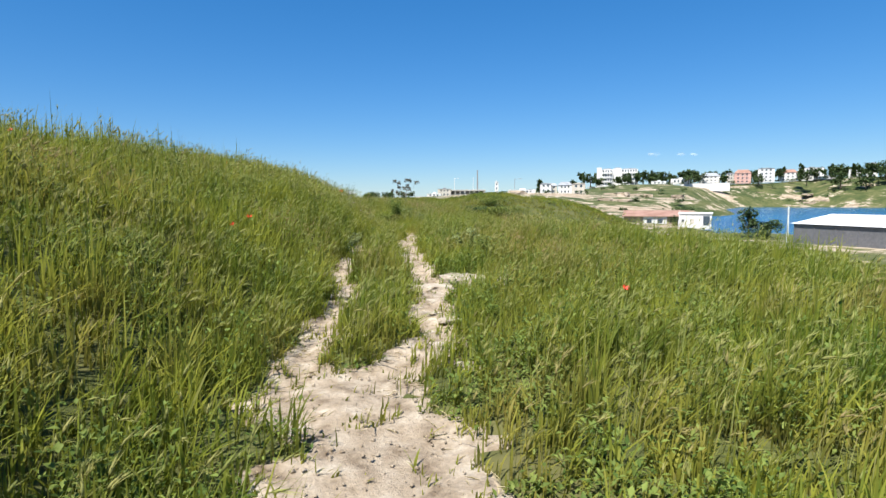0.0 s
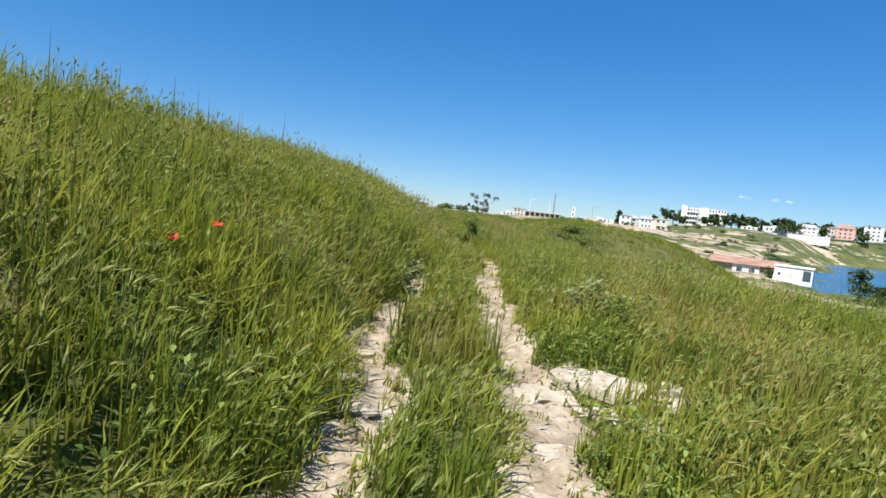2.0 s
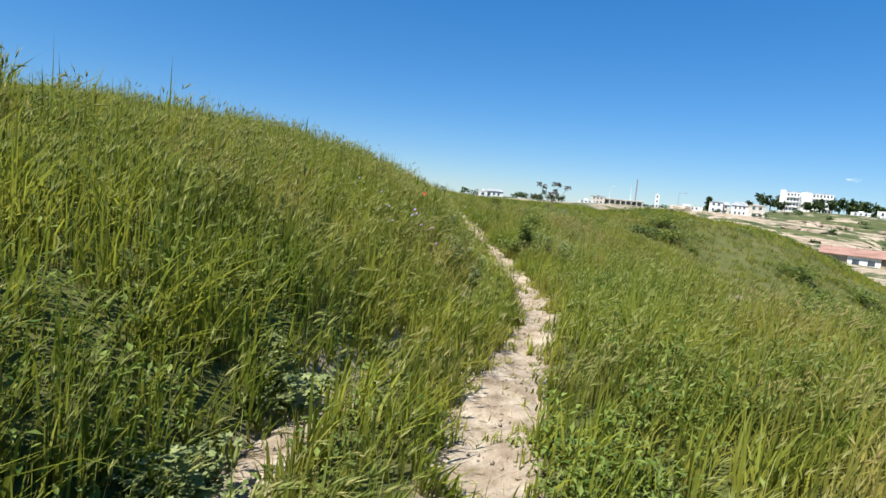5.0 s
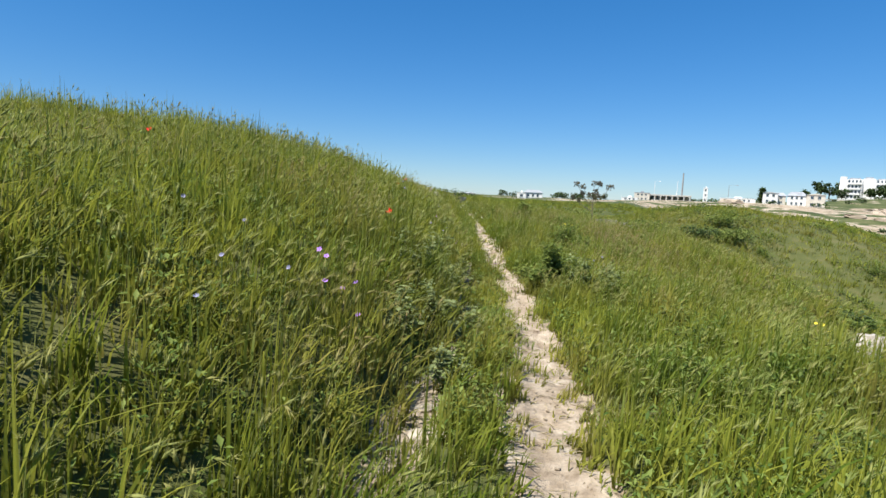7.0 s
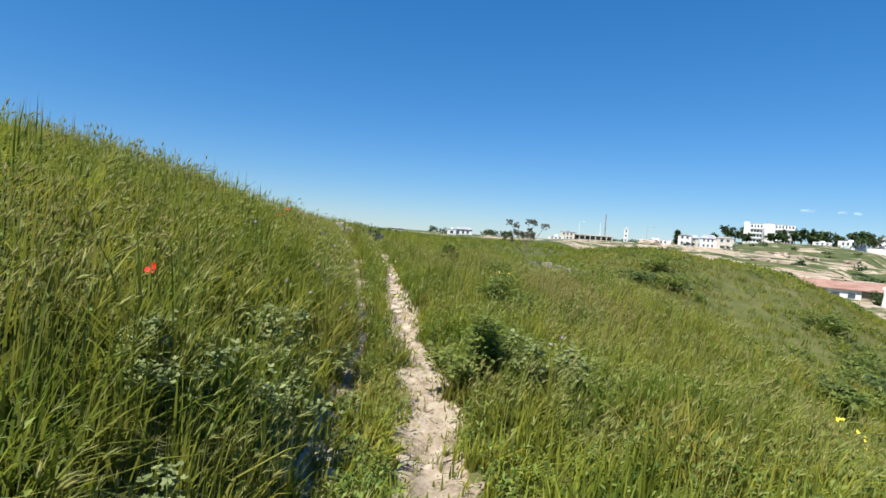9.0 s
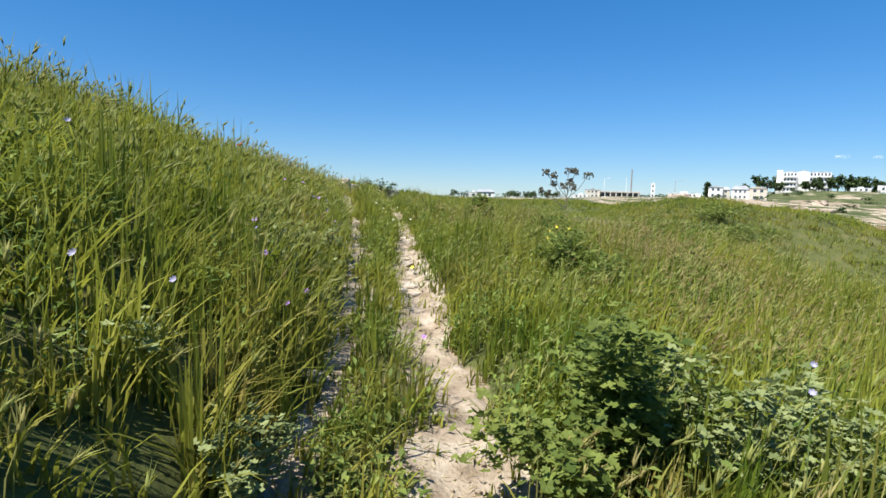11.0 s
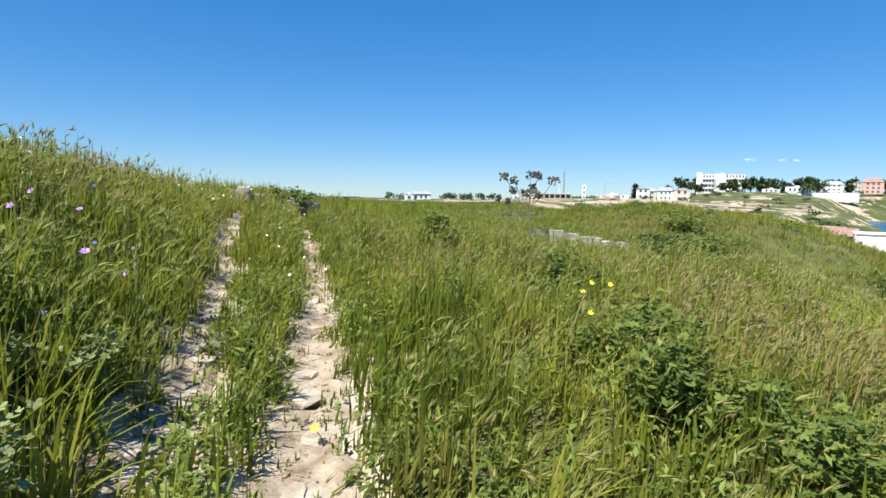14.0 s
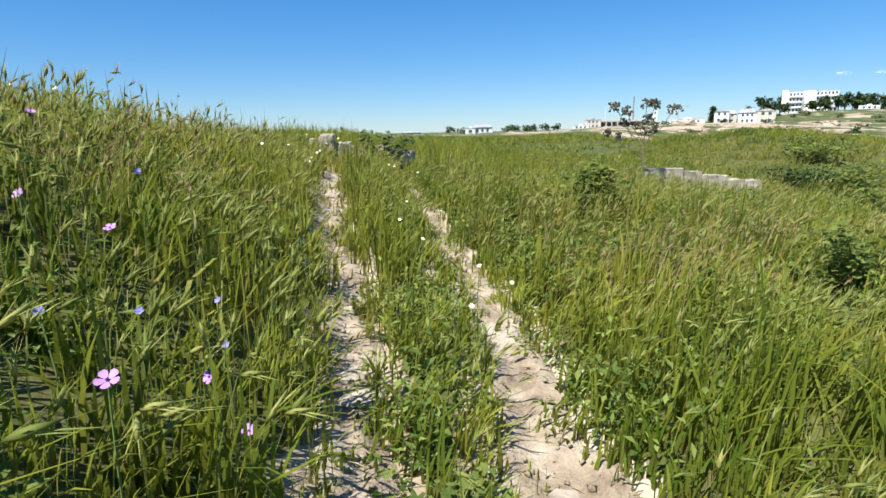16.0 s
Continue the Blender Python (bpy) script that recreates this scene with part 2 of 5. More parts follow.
def box(bm, x0, y0, z0, x1, y1, z1):
    m = Matrix.LocRotScale(((x0 + x1) / 2, (y0 + y1) / 2, (z0 + z1) / 2), None, (x1 - x0, y1 - y0, z1 - z0))
    bmesh.ops.create_cube(bm, size=1, matrix=m)
    return bm


def tube(bm, points, radii, sides=6):
    rings = []
    for k, (pt, r) in enumerate(zip(points, radii)):
        a, b = Vector(points[max(k - 1, 0)]), Vector(points[min(k + 1, len(points) - 1)])
        q = (b - a).to_track_quat("Z", "Y")
        rings.append([bm.verts.new(Vector(pt) + q @ Vector((r * math.cos(2 * math.pi * s / sides), r * math.sin(2 * math.pi * s / sides), 0))) for s in range(sides)])
    for a, b in zip(rings, rings[1:]):
        for s in range(sides):
            bm.faces.new((a[s], a[(s + 1) % sides], b[(s + 1) % sides], b[s]))
    bm.faces.new(rings[0][::-1])
    bm.faces.new(rings[-1])
    return bm


# ---- the lie of the land ----
def ramp(x, xs, ys, soft=1.2):
    return (np.interp(x - soft, xs, ys) + np.interp(x, xs, ys) * 2 + np.interp(x + soft, xs, ys)) / 4


def ease(t):
    t = np.clip(t, 0, 1)
    return t * t * (3 - 2 * t)


def trail_x(y):
    return ramp(y, [-12, 0, 4, 7.5, 10.6, 12.2, 15, 18, 21.6, 24, 27, 30, 34, 60], [-0.6, 0.3, 1.2, 1.95, 2.4, 2.55, 2.85, 3.1, 2.9, 2.6, 2.3, 2.0, 1.5, -1.0])


def trail_z(y):
    return ramp(y, [-60, -10, -2, 2, 6, 10, 14, 18, 22, 26, 30, 34, 40, 50, 80, 120], [-2.0, -.45, -.1, .1, .25, .48, .53, .43, .6, .97, 1.35, 1.55, 1.65, 1.7, 1.5, .8])


def near_height(x, y):
    u = x - trail_x(y)
    v0 = ramp(y, [0, 6, 8, 13, 18, 24, 27, 33, 45], [1.9, 2.0, 1.9, 1.1, .7, .9, 1.0, 1.3, 3.0])
    cross = ramp(y, [0, 10, 18, 24, 60], [.02, .03, .08, .22, .1])
    left = np.clip(-u, 0, None)
    w = np.clip(left - v0, 0, None)
    bank = ramp(y, [-20, 6, 10, 13, 16, 19, 22, 25, 28, 31, 34, 40], [1.05, 1.05, 1.03, 1.0, 1.02, 1.2, 1.18, 1.08, 0.84, 0.24, 0.04, 0.0])
    crown = ramp(y, [11, 15.5, 21, 26], [10.0, 3.2, 3.2, 8.0])
    slope = ramp(y, [11, 15.5, 21, 26], [0.29, 0.36, 0.36, 0.31])
    ws = crown * np.tanh(w / crown)
    z = trail_z(y) + cross * np.minimum(left, v0) + bank * (.42 * (1 - np.exp(-w / .5)) + slope * ws)
    u0 = ramp(y, [-30, 0, 8, 12, 15.5, 22, 26, 30, 36, 45, 55, 90], [6, 6, 6.3, 5.5, 3.4, 1.2, 3.6, 6, 7.5, 14, 18, 25])
    r = np.clip(u - u0, 0, None)
    drop = np.where(r < 6, .1 * np.minimum(r, 6) ** 1.6, 1.757 + .2 * (r - 6))
    return np.maximum(z - ramp(y, [18, 28, 36, 50, 70], [.02, .05, .155, .125, .05]) * np.clip(u, 0, 12) - drop, -5.3)


def far_height(x, y):
    r, az = np.hypot(x, y), np.degrees(np.arctan2(x, y))
    az = az + 0.9 * waves(x, y, 60, 6) * ease((r - 130) / 60) * ease((az - 20) / 10)
    town = np.interp(az, [-180, -20, 4, 12, 18, 22, 26, 32, 40, 54, 70, 180], [2, 2, 1.5, 2, 3.4, 4.2, 6, 10, 10.5, 15, 15, 2])
    k = ease((az - 13) / 9) * ease((150 - az) / 30)
    high = 1.3 + (town - 1.3) * ease((r - 60) / 220)
    rim = np.interp(az, [18, 26, 30, 37], [3.4, 3.8, 2.6, 0.6])
    slope = np.interp(r, [0, 60, 110, 190], [-3.5, -3.8, -5.0, -4.2])
    low = slope + (rim + 4.2) * ease((r - 180) / 95) + (town - rim) * ease((r - 300) / 120)
    z = high * (1 - k) + low * k
    s = ease((az - 39.2) / 2.5) * ease((130 - az) / 20)
    bay = np.interp(r, [0, 60, 122, 140, 415, 438, 452, 480, 800], [-5, -5, -5.6, -10, -10, -6.0, -4.5, 0, 0]) + np.where(r > 440, town * ease((r - 440) / 45), 0)
    return z * (1 - s) + bay * s


def waves(x, y, size, seed):
    """A soft uneven field between about -1 and 1, with lumps of that size."""
    g = np.random.RandomState(seed)
    out = 0
    for k in range(7):
        a, f, ph = g.uniform(0, 6.283), g.uniform(0.6, 1.7) * 6.283 / size, g.uniform(0, 6.283, 2)
        out = out + np.sin((x * np.cos(a) + y * np.sin(a)) * f + ph[0] + 0.8 * np.sin((y * np.cos(a) - x * np.sin(a)) * f * 0.7 + ph[1]))
    return out / 3.2


# ---- the two trodden tracks ----
RIGHT_Y = [-6, 1.0, 2.4, 2.9, 3.7, 4.3, 4.85, 6.2, 7.4, 7.9, 8.75, 10, 11.3, 13, 14.5, 16, 17.9, 21, 22.5, 23.8, 25, 26, 27.2, 28.6, 30, 33]
RIGHT_X = [0.1, 0.45, 0.46, 0.34, 0.24, 0.8, 1.19, 1.5, 1.75, 1.78, 1.87, 2.0, 2.15, 2.6, 3.0, 3.08, 3.14, 2.98, 2.8, 2.66, 2.5, 2.42, 2.32, 2.12, 1.9, 1.4]
RIGHT_W = [0.4, 0.5, 0.5, 0.52, 0.46, 0.27, 0.19, 0.18, 0.22, 0.21, 0.21, 0.21, 0.19, 0.18, 0.19, 0.2, 0.18, 0.16, 0.15, 0.16, 0.14, 0.13, 0.1, 0.06, 0.03, 0.02]
LEFT_Y = [3.2, 4.4, 5.5, 6.6, 7.1, 7.8, 8.45, 8.9, 10, 11.3, 13, 15.1, 17, 19, 20.8, 22.2, 24.4, 25.1, 26.1, 27.4, 29.65, 33]
LEFT_X = [0.0, -0.02, 0.25, 0.5, 0.58, 0.52, 0.64, 0.75, 0.96, 1.15, 1.6, 2.2, 2.3, 2.3, 2.26, 2.19, 1.9, 1.82, 1.68, 1.42, 0.93, 0.4]
LEFT_W = [0.18, 0.14, 0.1, 0.11, 0.12, 0.11, 0.11, 0.11, 0.1, 0.06, -0.05, 0.03, 0.0, 0.01, 0.03, 0.02, 0.05, 0.06, 0.07, 0.06, 0.13, 0.03]


def track_gap(x, y, ys, xs, ws):
    """How far a place lies outside a track's edge; below 0 on it."""
    w = np.interp(y, ys, ws) * (1 + 0.3 * waves(x, y, 0.4, 21) + 0.22 * waves(x, y, 1.7, 22)) + 0.012 * waves(x, y, 0.13, 24)
    d = np.abs(x - np.interp(y, ys, xs) - 0.05 * waves(y, y * 0, 1.3, 23)) - w
    return d + 3.0 * np.clip(ys[0] - y, 0, None) + 3.0 * np.clip(y - ys[-1], 0, None)


def tracks(x, y):
    return np.minimum(track_gap(x, y, RIGHT_Y, RIGHT_X, RIGHT_W), track_gap(x, y, LEFT_Y, LEFT_X, LEFT_W))


def land(x, y):
    """Height of the ground."""
    x, y = np.asarray(x, float), np.asarray(y, float)
    near = near_height(x, y) - 0.055 * ease((0.12 - tracks(x, y)) / 0.26) + 0.035 * waves(x, y, 1.6, 3) + 0.06 * waves(x, y, 5.0, 4) * ease((np.abs(x - 2.3) - 1) / 3)
    away = np.hypot(x - 3, y - 20)
    mound = 2.45 * np.exp(-((x - 23.5) / 8.5) ** 2 - ((y - 46.5) / 8.5) ** 2) + 3.2 * np.exp(-((x - 31) / 11) ** 2 - ((y - 58) / 10) ** 2)
    far = far_height(x, y) + 0.25 * waves(x, y, 25, 5) * ease((away - 60) / 60)
    b = ease((away - 36) / 40)
    return near * (1 - b) + far * b + mound


def spot(x, y, lift=0.0):
    return (x, y, float(land(x, y)) + lift)


def lines(centre, half, step, out, growth=1.13):
    inner = np.arange(-half, half + step / 2, step)
    outer, d, s = [], half, step
    while d < out:
        s *= growth
        d += s
        outer.append(d)
    outer = np.array(outer)
    return np.concatenate([-outer[::-1], inner, outer]) + centre


gx, gy = lines(3.0, 12, 0.1, 2600, 1.16), lines(17.0, 23, 0.15, 2600, 1.14)
GX, GY = np.meshgrid(gx, gy)
GZ = land(GX, GY) - 0.05 * ease((0.13 - tracks(GX, GY)) / 0.12)
idx = np.arange(GX.size).reshape(GX.shape)
quads = np.stack([idx[:-1, :-1], idx[:-1, 1:], idx[1:, 1:], idx[1:, :-1]], -1).reshape(-1, 4)
gr, gaz = np.hypot(GX, GY).ravel(), np.degrees(np.arctan2(GX, GY)).ravel()
shore = np.exp(-((gr - 440) / 8) ** 2) * (gaz > 40)
quarry = ease((gr - 75) / 60) * ease((345 - gr) / 60) * ease((gaz - 17) / 8)
worn = 1.2 * ease((0.34 - tracks(GX.ravel(), GY.ravel())) / 0.3) - 0.45 * ease((70 - gr) / 25)
rubble = ease((gr - 105) / 40) * ease((300 - gr) / 40) * ease((gaz - 3) / 6) * ease((24 - gaz) / 5)
bareness = np.clip(worn + 0.05 + 0.33 * quarry + 0.38 * rubble + 1.2 * shore + 0.1 * ease((gr - 90) / 80), -0.6, 1.3)
ground = tagged(triangles("ground", np.stack([GX.ravel(), GY.ravel(), GZ.ravel()], 1), np.concatenate([quads[:, [0, 1, 2]], quads[:, [0, 2, 3]]]), M_GROUND, {"bare": bareness}, True),
                "grassy hillside of brown soil falling to a rocky shore", "ground", kind="structure")

sea = tagged(link_mesh("water", [(40, 20, -6.3), (900, 20, -6.3), (900, 700, -6.3), (40, 700, -6.3)], [(0, 1, 2, 3)], M_SEA), "deep blue rippled sea water in the bay", "sea", kind="structure")

# ---- trodden earth ----
def track_mesh(name, ys, xs, ws, label):
    along = np.arange(ys[0], ys[-1], 0.045)
    across = np.linspace(-1, 1, 25)
    W = np.abs(np.interp(along, ys, ws)[:, None]) * 1.9 + 0.06
    X = np.interp(along, ys, xs)[:, None] + across[None] * W
    Y = np.repeat(along[:, None], 25, 1)
    inside = -track_gap(X, Y, ys, xs, ws)
    rough = 0.009 * waves(X, Y, 0.34, 31) + 0.006 * waves(X, Y, 0.13, 32)
    Z = land(X, Y) + 0.016 + np.clip(inside, -0.3, 0) * 0.45 + rough * ease((inside + 0.05) / 0.1)
    n = np.arange(X.size).reshape(X.shape)
    q = np.stack([n[:-1, :-1], n[:-1, 1:], n[1:, 1:], n[1:, :-1]], -1).reshape(-1, 4)
    ob = triangles(name, np.stack([X.ravel(), Y.ravel(), Z.ravel()], 1), np.concatenate([q[:, [0, 1, 2]], q[:, [0, 2, 3]]]), M_DIRT, {}, True)
    return tagged(ob, label, "path", kind="structure")


track_mesh("path", RIGHT_Y, RIGHT_X, RIGHT_W, "narrow trodden footpath of pale dusty earth")
track_mesh("path", LEFT_Y, LEFT_X, LEFT_W, "half-overgrown wheel rut of pale dry earth")


# ---- grass ----
rng = np.random.RandomState(11)


def scatter(x0, x1, y0, y1, per_m2, clump, spread):
    """Places in tufts: clump blades round each centre."""
    n = int((x1 - x0) * (y1 - y0) * per_m2 / clump)
    cx, cy = rng.uniform(x0, x1, n), rng.uniform(y0, y1, n)
    x = (cx[:, None] + rng.normal(0, spread, (n, clump))).ravel()
    y = (cy[:, None] + rng.normal(0, spread, (n, clump))).ravel()
    tuft = np.repeat(rng.uniform(0, 1, n), clump)
    return x, y, tuft


def growth(x, y):
    """Height of the grass at a place, and how thick it stands."""
    gap = tracks(x, y)
    left = x - np.interp(y, LEFT_Y, LEFT_X)
    right = x - np.interp(y, RIGHT_Y, RIGHT_X)
    h = 0.43 * np.clip(1 + 0.32 * waves(x, y, 0.45, 43) + 0.26 * waves(x, y, 1.1, 41) + 0.24 * waves(x, y, 2.9, 42), 0.35, 1.75)
    middle = (left > 0) & (right < 0) & (y > 4)
    h = np.where(middle, h * np.interp(y, [4, 6, 12, 20, 26, 30], [0.75, 0.95, 0.95, 0.65, 0.8, 0.95]), h)
    h = h * (0.3 + 0.7 * ease((gap + 0.02) / np.where(left < 0, np.interp(y, [11, 15], [0.22, 0.11]), np.where(middle, 0.2, 0.28))))
    h = np.where(left < 0, h * np.interp(y, [23, 26], [1.06, 0.82]), h)
    h = np.where(right > 0.8, h * np.interp(y, [25, 31], [1.0, 0.74]), h)
    h = np.minimum(h, 0.33 + 0.6 * np.clip(np.abs(x - trail_x(y)) - 0.3, 0, 2))
    thick = ease((gap + 0.1) / 0.16)
    start = ease((4.6 - y) / 1.0) * ease((1.25 - np.abs(x - 0.55)) / 0.3)
    h = h * (1 - 0.7 * np.exp(-((x - 8.3) / 1.3) ** 2 - ((y - 19.7) / 1.5) ** 2) - 0.72 * np.exp(-((x - 9.2) / 2.6) ** 4 - ((y - 36.6) / 3.4) ** 4))
    # tufts that creep over the trodden earth
    tuft = ease((waves(x, y, 0.42, 44) + 0.35 * waves(x, y, 0.17, 45) - np.interp(y, [5, 9, 13], [0.24, 0.32, 0.2])) / 0.3)
    inside = (gap < 0.08) & (gap > -0.45)
    thick = np.where(inside, np.maximum(thick, 0.8 * tuft), thick)
    h = np.where(inside, np.maximum(h, 0.1 * tuft), h)
    slab = np.exp(-((x - 2.35) / 0.55) ** 4 - ((y - 7.3) / 0.3) ** 4)
    return h, thick * (1 - 0.5 * start * (1 - tuft)) * (1 - 0.92 * slab), gap


def blades(x, y, tuft, height, width, levels):
    n = len(x)
    lean_to = rng.normal(-0.2, 1.0, n) + 0.9 * waves(x, y, 0.8, 71)
    lean = np.clip(rng.normal(0.46, 0.36, n) + 0.25 * waves(x, y, 0.9, 72), 0.02, 1.35)
    face = lean_to + 1.57 + rng.normal(0, 0.7, n)
    z = land(x, y) - 0.015
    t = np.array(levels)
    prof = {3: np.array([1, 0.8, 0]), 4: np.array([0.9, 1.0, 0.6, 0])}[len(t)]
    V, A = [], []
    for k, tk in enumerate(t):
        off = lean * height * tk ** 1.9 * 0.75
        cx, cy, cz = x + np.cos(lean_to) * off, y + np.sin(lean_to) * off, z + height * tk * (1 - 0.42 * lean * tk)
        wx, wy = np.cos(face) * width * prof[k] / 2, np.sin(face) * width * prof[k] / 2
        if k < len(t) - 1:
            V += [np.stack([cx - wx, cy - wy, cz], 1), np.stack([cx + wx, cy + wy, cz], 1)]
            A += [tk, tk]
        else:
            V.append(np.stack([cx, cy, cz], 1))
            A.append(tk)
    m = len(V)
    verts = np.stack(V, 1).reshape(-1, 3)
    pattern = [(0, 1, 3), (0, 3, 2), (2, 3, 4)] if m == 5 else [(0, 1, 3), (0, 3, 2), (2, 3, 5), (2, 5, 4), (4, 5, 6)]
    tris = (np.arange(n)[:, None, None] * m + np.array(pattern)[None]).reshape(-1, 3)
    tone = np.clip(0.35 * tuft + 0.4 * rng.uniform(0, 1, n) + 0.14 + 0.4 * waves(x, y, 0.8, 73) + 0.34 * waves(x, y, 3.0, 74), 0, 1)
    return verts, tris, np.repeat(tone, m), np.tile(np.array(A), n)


def barley(x, y, height, size):
    """Stalks that end in nodding, bearded ears."""
    n = len(x)
    to = rng.normal(-0.3, 0.55, n) + 0.6 * waves(x, y, 0.8, 71)
    lean = np.clip(rng.normal(0.5, 0.2, n), 0.1, 1.0)
    z = land(x, y) - 0.01
    d = np.stack([np.cos(to), np.sin(to), np.zeros(n)], 1)
    side = np.stack([-np.sin(to), np.cos(to), np.zeros(n)], 1)
    up = np.array([0, 0, 1.0])
    root = np.stack([x, y, z], 1)
    mid = root + d * (lean * height * 0.16)[:, None] + up * (height * 0.55)[:, None]
    tip = root + d * (lean * height * 0.5)[:, None] + up * (height * (1 - 0.2 * lean))[:, None]
    droop = np.clip(rng.normal(0.95, 0.4, n), -0.5, 1.5)
    way = d * np.cos(droop)[:, None] + up * np.sin(droop)[:, None]
    nrm = np.cross(way, side)
    L, R = size, size * rng.uniform(0.065, 0.11, n)
    sw = (0.0011 + 0.0004 * rng.uniform(0, 1, n))[:, None]
    V = [root - side * sw * 2, root + side * sw * 2, mid - side * sw * 1.7, mid + side * sw * 1.7, tip - side * sw, tip + side * sw]
    A = [0, 0, 0.4, 0.4, 0.6, 0.6]
    ring = tip + way * (L * 0.4)[:, None]
    V += [tip, ring + side * R[:, None], ring + nrm * R[:, None], ring - side * R[:, None], ring - nrm * R[:, None], tip + way * L[:, None]]
    A += [0.7] * 5 + [1.0]
    T = [(0, 1, 3), (0, 3, 2), (2, 3, 5), (2, 5, 4)] + [(6, 7 + k, 7 + (k + 1) % 4) for k in range(4)] + [(11, 7 + (k + 1) % 4, 7 + k) for k in range(4)]
    for k in range(6):
        a = k * 1.05 + 0.6
        out = side * np.cos(a) + nrm * np.sin(a)
        base = tip + way * (L * (0.2 + 0.11 * k))[:, None] + out * (R * 0.5)[:, None]
        m = len(V)
        V += [base - way * 0.004 - side * 0.0015, base + way * 0.004 + side * 0.0015, base + way * (L * 0.75)[:, None] + out * (L * 0.26)[:, None]]
        A += [0.9, 0.9, 1.0]
        T.append((m, m + 1, m + 2))
    m = len(V)
    verts = np.stack(V, 1).reshape(-1, 3)
    tris = (np.arange(n)[:, None, None] * m + np.array(T)[None]).reshape(-1, 3)
    return verts, tris, np.repeat(rng.uniform(0, 1, n), m), np.tile(np.array(A), n)


def pack(name, pieces, material, label, category):
    base, V, T, A, B = 0, [], [], [], []
    for v, t, a, b in pieces:
        V.append(v), T.append(t + base), A.append(a), B.append(b)
        base += len(v)
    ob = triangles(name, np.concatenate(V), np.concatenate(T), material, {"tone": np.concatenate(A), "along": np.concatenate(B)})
    return tagged(ob, label, category, kind="stuff")


SWATHS = [
    # x from and to (beside the trail), y from and to, blades a square metre, tuft, spread, width, fine
    (-3.2, 3.4, 0.6, 33, 950, 9, 0.028, 0.0112, True),
    (-6.5, -3.2, 0, 34, 520, 10, 0.045, 0.014, False),
    (3.4, 7.0, 0, 42, 560, 11, 0.04, 0.0125, False),
    (-13, -6.5, 2, 40, 150, 8, 0.08, 0.012, False),
    (7.0, 16, 2, 56, 150, 11, 0.08, 0.018, False),
    (-13, 7, 33, 62, 120, 9, 0.09, 0.014, False),
    (16, 34, 8, 66, 70, 12, 0.13, 0.03, False),
    (34, 52, 14, 80, 26, 12, 0.18, 0.045, False),
    (-16, 34, 60, 104, 18, 12, 0.18, 0.05, False),
]
pieces = []
for u0, u1, y0, y1, rate, clump, spread, width, fine in SWATHS:
    x, y, tuft = scatter(u0, u1, y0, y1, rate, clump, spread)
    x = x + trail_x(y)
    h, thick, gap = growth(x, y)
    keep = rng.uniform(0, 1, len(x)) < thick
    x, y, tuft, h = x[keep], y[keep], tuft[keep], h[keep]
    h = h * (0.72 + 0.5 * ((tuft * 7.13) % 1)) * (0.28 + 0.9 * rng.uniform(0, 1, len(x)) ** 1.15) * (1.0 if fine else 1.12)
    w = width * rng.uniform(0.5, 1.6, len(x))
    pieces.append(blades(x, y, tuft, h, w, [0, 0.42, 0.78, 1] if fine else [0, 0.55, 1]))
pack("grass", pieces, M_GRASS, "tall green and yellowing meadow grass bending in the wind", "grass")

pieces = []
for u0, u1, y0, y1, rate, size in [(-3.2, 3.4, 0.8, 32, 100, 0.08), (-6.0, -0.8, 0.8, 33, 45, 0.095), (-6.5, -3.2, 0, 34, 50, 0.09), (3.4, 7, 0, 40, 52, 0.095), (-12, -6.5, 2, 40, 12, 0.12), (7, 15, 2, 50, 12, 0.15)]:
    x, y, tuft = scatter(u0, u1, y0, y1, rate, 3, 0.07)
    x = x + trail_x(y)
    h, thick, gap = growth(x, y)
    lush = 0.5 + 0.5 * waves(x, y, 2.6, 51)
    keep = (rng.uniform(0, 1, len(x)) < thick * (0.05 + 1.2 * lush)) & (gap > 0.06)
    x, y, h = x[keep], y[keep], h[keep]
    pieces.append(barley(x, y, h * rng.uniform(0.7, 1.08, len(x)) * np.where(rng.uniform(0, 1, len(x)) < 0.05, 1.22, 1.0), size * rng.uniform(0.7, 1.3, len(x))))
RUSSET = [(5.7, 25.3, 1.2, 800), (6.0, 27.2, 1.3, 700), (4.6, 28.6, 0.6, 220), (3.4, 27.6, 0.7, 260), (5.2, 22.6, 1.0, 420), (-0.1, 8.4, 0.6, 160), (-2.6, 27.5, 1.4, 520), (0.4, 26.8, 0.7, 120), (8.4, 25.2, 1.5, 300), (9.5, 33.0, 1.8, 300)]
rust = []
for cx, cy, r, count in RUSSET:
    x, y = cx + rng.normal(0, r * 0.6, count), cy + rng.normal(0, r * 0.6, count)
    keep = tracks(x, y) > 0.1
    x, y = x[keep], y[keep]
    rust.append(barley(x, y, growth(x, y)[0] * rng.uniform(0.8, 1.15, len(x)), rng.uniform(0.03, 0.055, len(x))))
pack("russet_grass", rust, M_RUSSET, "reddish-brown seeding grass in patches of the meadow", "grass")
pack("wild_barley", pieces, M_HEAD, "pale bearded ears of wild barley above the grass", "grass")


